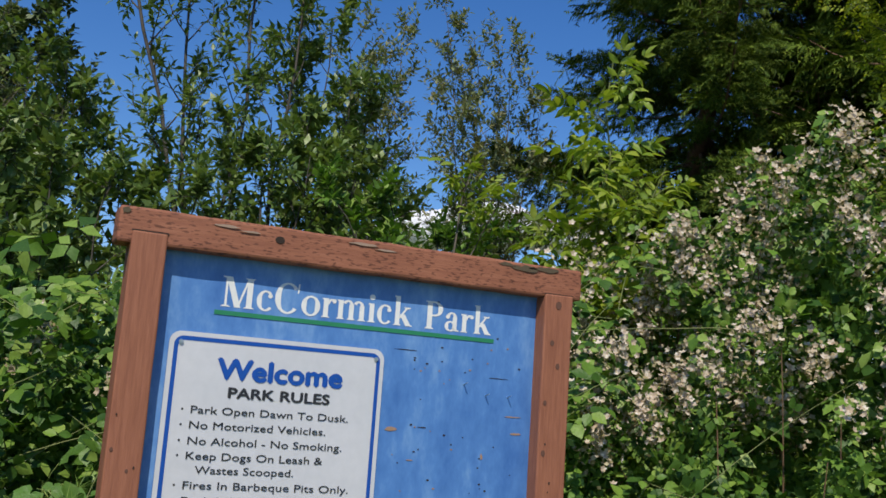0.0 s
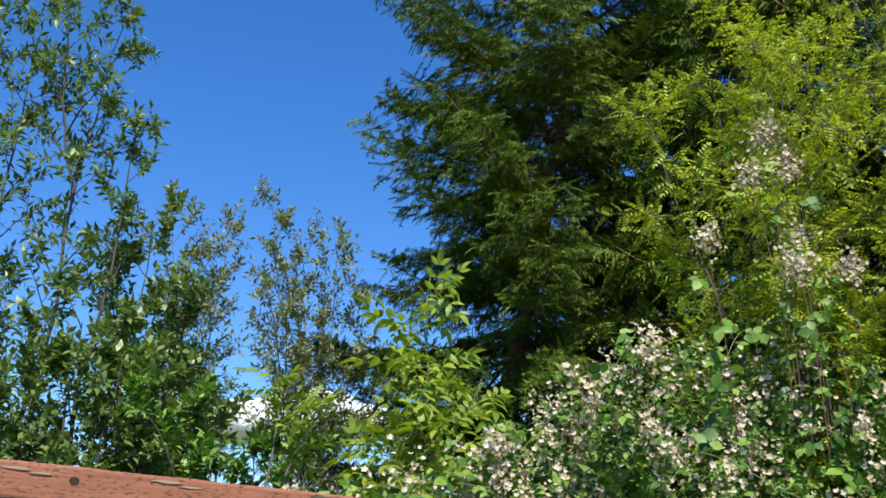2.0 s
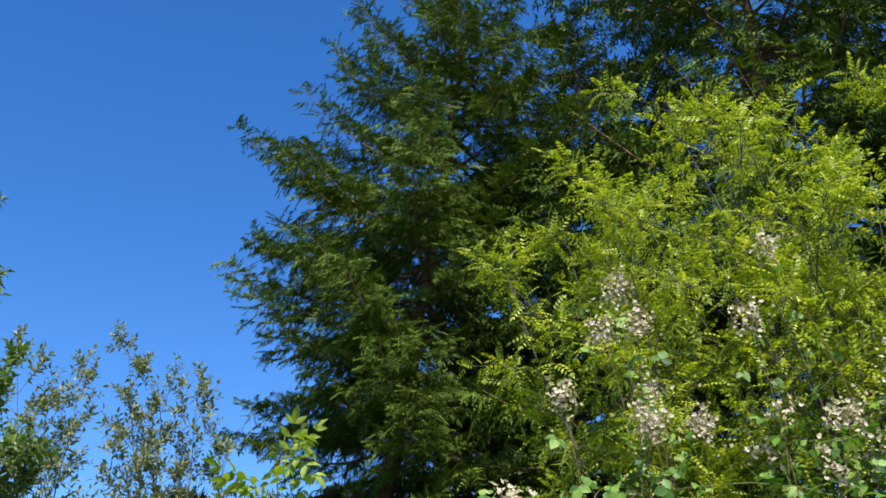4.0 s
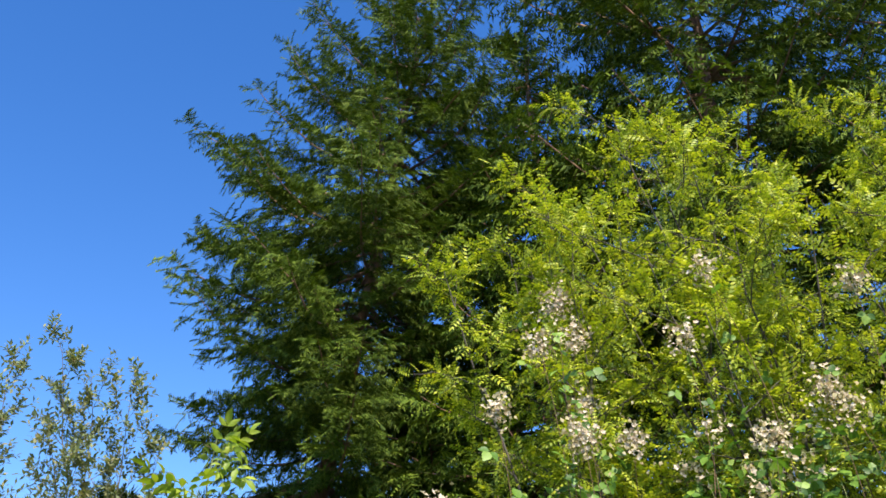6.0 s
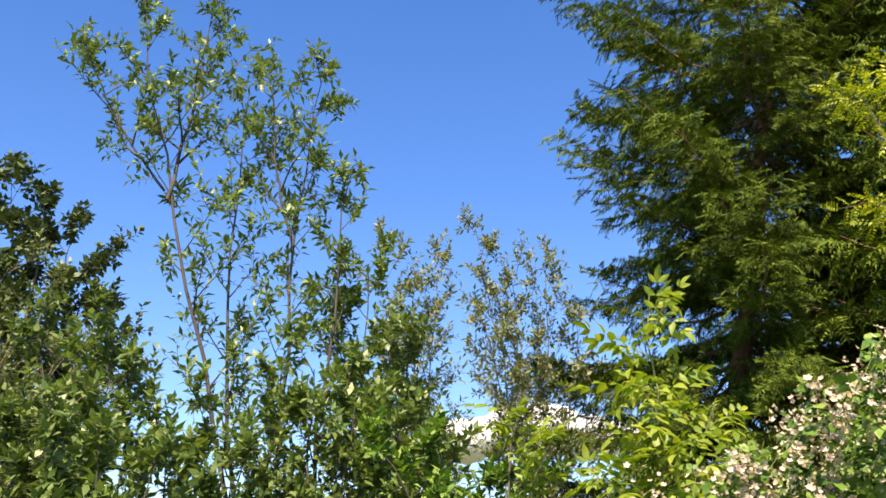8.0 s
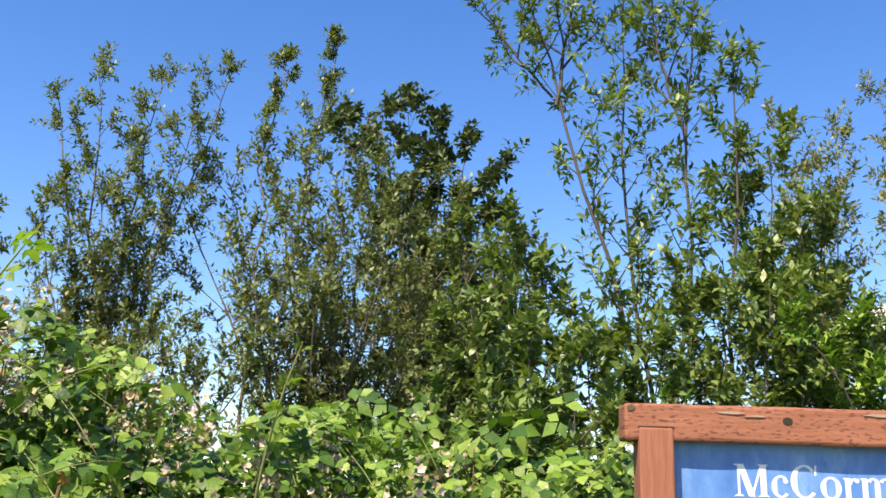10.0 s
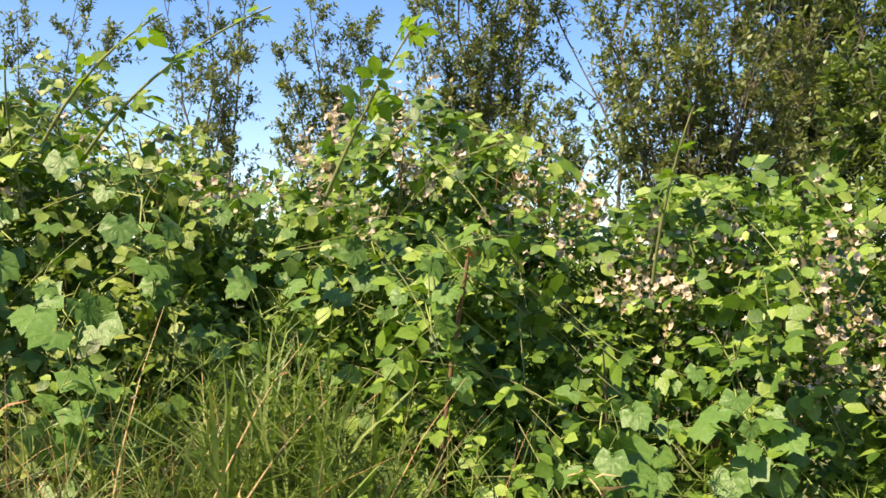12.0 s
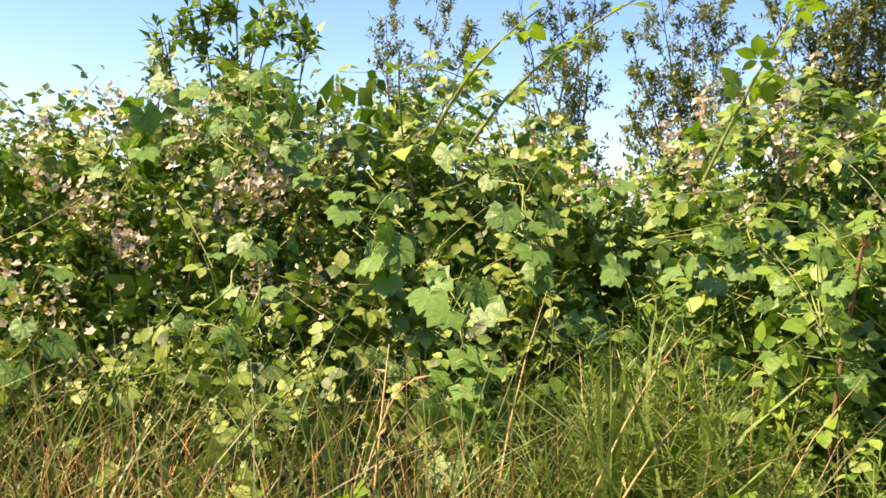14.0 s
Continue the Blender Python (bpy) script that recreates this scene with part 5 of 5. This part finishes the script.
def serif_word(text, x0, x1, z0, cap, y, mat, parent, label):
    """A painted name in a bold old-style face: stems, flat serifs and bowls with thick and thin strokes."""
    shapes = []

    def bar(xa, za, xb, zb, w):
        shapes.append([(xa - w / 2, za), (xa + w / 2, za), (xb + w / 2, zb), (xb - w / 2, zb)])

    def foot(x, z, w=0.30, up=1):
        shapes.append([(x - w / 2, z), (x + w / 2, z), (x + w * 0.28, z + 0.055 * up), (x - w * 0.28, z + 0.055 * up)])

    def bowl(cx, cz, rx, rz, thick, thin, a0, a1, n=22):
        outer, inner = [], []
        for i in range(n + 1):
            a = math.radians(a0 + (a1 - a0) * i / n)
            t = thin + (thick - thin) * abs(math.cos(a)) ** 1.3
            outer.append((cx + rx * math.cos(a), cz + rz * math.sin(a)))
            inner.append((cx + (rx - t) * math.cos(a), cz + (rz - min(t, thin * 1.4)) * math.sin(a)))
        for i in range(n):
            shapes.append([outer[i], outer[i + 1], inner[i + 1], inner[i]])

    def dot(cx, cz, r):
        shapes.append([(cx + r * math.cos(i * math.pi / 5), cz + r * math.sin(i * math.pi / 5)) for i in range(10)])

    x, X = 0.0, 0.66
    ends = []
    for ch in text:
        if ch == "M":
            bar(x + 0.16, 0, x + 0.16, 1, 0.07), bar(x + 0.22, 1, x + 0.53, 0, 0.19), bar(x + 0.53, 0, x + 0.84, 1, 0.07), bar(x + 0.88, 0, x + 0.88, 1, 0.18)
            foot(x + 0.16, 0), foot(x + 0.88, 0, 0.36), foot(x + 0.16, 1, 0.30, -1), foot(x + 0.88, 1, 0.34, -1)
            x += 1.10
        elif ch == "c":
            bowl(x + 0.29, X / 2, 0.28, 0.35, 0.16, 0.055, 48, 318), dot(x + 0.43, X * 0.76, 0.075)
            x += 0.57
        elif ch == "C":
            bowl(x + 0.42, 0.5, 0.41, 0.53, 0.19, 0.06, 42, 318), bar(x + 0.74, 0.70, x + 0.76, 1.02, 0.05)
            x += 0.86
        elif ch == "o":
            bowl(x + 0.32, X / 2, 0.31, 0.35, 0.17, 0.055, 0, 360)
            x += 0.66
        elif ch == "r":
            bar(x + 0.16, 0, x + 0.16, X, 0.16), foot(x + 0.16, 0), foot(x + 0.10, X, 0.16, -1), bowl(x + 0.36, X * 0.66, 0.18, 0.22, 0.10, 0.07, 60, 170), dot(x + 0.43, X * 0.88, 0.075)
            x += 0.50
        elif ch == "m":
            for k in range(3):
                bar(x + 0.16 + 0.36 * k, 0, x + 0.16 + 0.36 * k, X * (1 if k == 0 else 0.78), 0.16), foot(x + 0.16 + 0.36 * k, 0)
            foot(x + 0.10, X, 0.16, -1)
            for k in range(2):
                bowl(x + 0.40 + 0.36 * k, X * 0.70, 0.20, 0.22, 0.15, 0.06, 0, 150)
            x += 1.06
        elif ch == "i":
            bar(x + 0.16, 0, x + 0.16, X, 0.16), foot(x + 0.16, 0), foot(x + 0.10, X, 0.16, -1), dot(x + 0.16, 0.88, 0.10)
            x += 0.34
        elif ch == "k":
            bar(x + 0.16, 0, x + 0.16, 1.04, 0.16), foot(x + 0.16, 0), foot(x + 0.10, 1.04, 0.16, -1), bar(x + 0.24, 0.26, x + 0.48, X - 0.03, 0.08), bar(x + 0.33, 0.40, x + 0.56, 0, 0.19), foot(x + 0.50, X, 0.26, -1), foot(x + 0.58, 0, 0.26)
            x += 0.68
        elif ch == "P":
            bar(x + 0.18, 0, x + 0.18, 1, 0.18), foot(x + 0.18, 0, 0.36), foot(x + 0.12, 1, 0.22, -1), bowl(x + 0.36, 0.73, 0.30, 0.27, 0.18, 0.06, -92, 92), bar(x + 0.31, 0.94, x + 0.31, 1.0, 0.14), bar(x + 0.31, 0.46, x + 0.31, 0.52, 0.14)
            x += 0.72
        elif ch == "a":
            bar(x + 0.40, 0.02, x + 0.40, X * 0.74, 0.16), bowl(x + 0.28, X * 0.70, 0.20, 0.22, 0.15, 0.06, 0, 160), dot(x + 0.13, X * 0.76, 0.075), bowl(x + 0.24, 0.17, 0.21, 0.19, 0.14, 0.05, 40, 330), foot(x + 0.48, 0, 0.18)
            x += 0.60
        else:
            x += 0.46
        ends.append(len(shapes))
    k = (x1 - x0) / (x - 0.04)
    off = Vector(parent.location) + Vector(parent.parent.location)
    for first, last in zip([0] + ends, ends):
        verts, polys = [], []
        for i, sh in enumerate(shapes[first:last]):
            polys.append(tuple(range(len(verts), len(verts) + len(sh))))
            verts += [(x0 + px * k, y - 0.00006 * (i % 9), z0 + pz * cap) for px, pz in sh]
        if verts:
            me = bpy.data.meshes.new("letter")
            me.from_pydata(verts, [], polys)
            me.materials.append(mat)
            me.transform(Matrix.Translation(-off))
            ob = new("letter", me)
            ob.parent = parent
            tagged(ob, label)


def disc(x, z, r, y, thick=0.002, n=10, squash=1.0):
    return slab([(x + r * math.cos(2 * math.pi * i / n), z + squash * r * math.sin(2 * math.pi * i / n)) for i in range(n)], y, thick)


def park_sign():
    ob = thing("park_sign", (0.66, 0.04, GZ(0.66, 0.04)), "blue painted park sign board in a red-brown timber frame", "sign")
    W = 0.089
    for x in (0.0, 1.221):
        post = part("post", box(x, x + W + (0 if x == 0 else 0.010), -0.003, W, GZ(x, 0) - 0.3, 1.85 if x == 0 else 1.828, 0.005, cuts=16), M_WOOD, ob)
        # Shadow line of the post-to-beam joint, painted as a thin dark strip.
        part("gap_shade", slab([(x - 0.001, 1.848), (x + W + 0.002, 1.848), (x + W + 0.002, 1.853), (x - 0.001, 1.853)], -0.0006, 0.0005) if x == 0 else slab([(x - 0.001, 1.826), (x + W + 0.01, 1.826), (x + W + 0.01, 1.830), (x - 0.001, 1.830)], -0.0006, 0.0005), M_HOLE_AND_SHADE, post, "joint with its shadow line painted dark")
        spots = [(1.268, 1.795, 0.010), (1.251, 1.679, 0.007), (1.274, 1.61, 0.007), (1.236, 1.499, 0.006), (1.238, 1.351, 0.007)] if x else [(0.012, 1.306, 0.004), (0.054, 1.255, 0.004)]
        for kx, kz, kr in spots:
            part("knot", disc(kx, kz, kr, -0.0045, n=11, squash=1.25), M_KNOT, post, "brown knot")
        for k in range(6 if x else 2):
            kx, kz = x + RNG.uniform(0.012, 0.07), RNG.uniform(0.9, 1.78)
            part("nick", disc(kx, kz, RNG.uniform(0.0015, 0.003), -0.0047, n=7, squash=1.8), M_HOLE_AND_SHADE, post)
    beam = part("beam", box(-0.036, 1.352, 0.001, W + 0.004, 1.818, 1.912, 0.008, 0.003, cuts=30, axis=0), M_WOOD_X, ob, "weathered timber beam with knots")
    part("knot", disc(0.382, 1.876, 0.013, -0.0015, n=14, squash=0.75), M_HOLE_AND_SHADE, beam, "dark round knot")
    part("knot", disc(1.17, 1.893, 0.017, -0.0015, n=12, squash=0.6), M_HOLE_AND_SHADE, beam, "dark worn knot")
    panel = part("panel", box(0.080, 1.228, 0.050, 0.066, 0.75, 1.83, 0, 0, cuts=0), M_PANEL, ob, "scuffed blue plywood panel")
    serif_word("McCormick Park", 0.250, 1.062, 1.687, 0.081, 0.0490, M_WHITE, panel, "white painted serif letter")
    part("stripe", slab([(0.237, 1.664), (1.078, 1.664), (1.078, 1.676), (0.237, 1.676)], 0.0480), M_GREEN, panel, "green painted underline")
    plate = part("rules_plate", slab(rounded(0.130, 0.728, 0.82, 1.612, 0.03), 0.044, 0.004), M_PLATE, ob, "white enamel rules plate with rounded corners")
    bm = bmesh.new()
    o, i = rounded(0.142, 0.716, 0.832, 1.600, 0.024), rounded(0.153, 0.705, 0.843, 1.589, 0.016)
    vo, vi = [bm.verts.new((x, 0.0432, z)) for x, z in o], [bm.verts.new((x, 0.0432, z)) for x, z in i]
    for k in range(len(o)):
        bm.faces.new((vo[k], vo[(k + 1) % len(o)], vi[(k + 1) % len(o)], vi[k]))
    part("border", bm, M_BLUE, plate, "blue border line")
    lettering("Welcome", 0.262, 0.606, 1.497, 0.052, 0.0430, M_BLUE, plate, bold=0.042, label="bold blue heading")
    lettering("PARK RULES", 0.296, 0.575, 1.449, 0.026, 0.0430, M_BLACK, plate, bold=0.035)
    rows = [("Park Open Dawn To Dusk.", 0.203, 0.634, 1.404), ("No Motorized Vehicles.", 0.203, 0.572, 1.365), ("No Alcohol - No Smoking.", 0.203, 0.622, 1.325),
            ("Keep Dogs On Leash &", 0.203, 0.570, 1.287), ("Wastes Scooped.", 0.229, 0.492, 1.252), ("Fires In Barbeque Pits Only.", 0.203, 0.651, 1.213), ("Pack It In - Pack It Out.", 0.203, 0.600, 1.174)]
    for text, x0, x1, z in rows:
        lettering(text, x0, x1, z, 0.019, 0.0430, M_BLACK, plate, bold=0.004)
        if text[0] != "W":
            part("bullet", disc(0.181, z + 0.009, 0.003, 0.0430, 0.001, 8), M_BLACK, plate)
    for x, z in ((0.159, 1.584), (0.703, 1.584)):
        part("bolt", disc(x, z, 0.006, 0.040, 0.004), M_STEEL, plate, "steel bolt head")
    for k in range(46):
        cx, cz = RNG.choice([0.84, 1.03, 1.10, 0.9]) + RNG.normal() * 0.04, RNG.choice([1.61, 1.60, 1.36, 1.22]) + RNG.normal() * 0.05
        part("staple_hole", disc(cx, cz, RNG.uniform(0.002, 0.0045), 0.0485, 0.001, 7, 0.6), M_HOLE_AND_SHADE if k % 3 else M_SCRAPE, panel)
    for cx, cz, ln, hi, mat in ((0.767, 1.394, 0.022, 0.006, M_SCRAPE), (1.157, 1.45, 0.030, 0.002, M_SCRAPE), (1.173, 1.40, 0.022, 0.004, M_SCRAPE), (0.80, 1.620, 0.045, 0.001, M_HOLE_AND_SHADE),
                               (0.864, 1.403, 0.016, 0.0015, M_HOLE_AND_SHADE), (1.06, 1.33, 0.004, 0.010, M_SCRAPE), (0.83, 1.31, 0.012, 0.002, M_SCRAPE), (1.10, 1.56, 0.035, 0.0008, M_HOLE_AND_SHADE)):
        n = 12
        ring = [(cx + ln * math.cos(2 * math.pi * i / n) * RNG.uniform(0.6, 1.1), cz + hi * math.sin(2 * math.pi * i / n) * RNG.uniform(0.5, 1.2)) for i in range(n)]
        part("scuff", slab(ring, 0.0486, 0.001), mat, panel)
    for cx, cz, ln, hi in ((0.235, 1.893, 0.045, 0.004), (0.30, 1.886, 0.03, 0.003), (0.62, 1.897, 0.05, 0.004), (0.69, 1.888, 0.035, 0.003)):
        n = 14
        ring = [(cx + ln * math.cos(2 * math.pi * i / n) * RNG.uniform(0.6, 1.1), cz + hi * math.sin(2 * math.pi * i / n) * RNG.uniform(0.5, 1.2)) for i in range(n)]
        part("worn_patch", slab(ring, -0.0022, 0.002), M_GREY, beam, "grey weathered patch")
    for cx, cz, ln, hi in ((1.14, 1.893, 0.05, 0.012), (1.22, 1.898, 0.06, 0.008), (1.08, 1.900, 0.03, 0.006), (-0.02, 1.897, 0.012, 0.010)):
        ring = [(cx + ln * math.cos(2 * math.pi * i / 14) * RNG.uniform(0.5, 1.1), cz + hi * math.sin(2 * math.pi * i / 14) * RNG.uniform(0.4, 1.2)) for i in range(14)]
        part("moss_stain", slab(ring, -0.0019, 0.002), M_MOSS, beam, "dark mossy stain")
    for x, z in ((1.062, 1.509), (1.138, 1.509), (0.989, 1.537)):
        bm = bmesh.new()
        bmesh.ops.create_cone(bm, cap_ends=True, segments=7, radius1=0.002, radius2=0.0016, depth=0.024, matrix=pose(x, 0.04, z, 75))
        part("nail", bm, M_STEEL, panel, "bent steel nail")
    return ob


park_sign()

# ---------------------------------------------------------------- cloud
def cloud(yaw, el, dist, wide, tall, label):
    a, e = math.radians(yaw), math.radians(el)
    c = np.array([-math.sin(a) * dist, math.cos(a) * dist, math.tan(e) * dist])
    b = Builder()
    side = np.array([math.cos(a), math.sin(a), 0])
    for i in range(40):
        s = RNG.normal() * 0.4
        p = c + side * wide * s + np.array([0, 0, tall * (0.5 - abs(s)) * RNG.random()])
        bm = bmesh.new()
        bmesh.ops.create_icosphere(bm, subdivisions=3, radius=1)
        r = tall * RNG.uniform(0.25, 0.5)
        v = np.array([tuple(v.co * (1 + 0.25 * noise.fractal(v.co * 1.8 + Vector(p) * 0.01, 1.0, 2.0, 4))) for v in bm.verts]) * [r * 1.3, r * 1.3, r * 0.75] + p
        f = np.array([[w.index for w in fc.verts] for fc in bm.faces])
        bm.free()
        b.put(v, f)
    mat = leaf_material("cloud_white", [(0.93, 0.93, 0.95), (0.96, 0.96, 0.97)], rough=1.0, through_light=0.5, gloss=0.0, glow=(1, 1, 1), crinkle=0.0)
    ob = new("cloud", b.mesh("cloud", mat, True))
    return tagged(ob, label, "cloud", kind="structure")


cloud(-28.3, 10.6, 900, 125, 46, "small bright white cumulus cloud low in the sky")
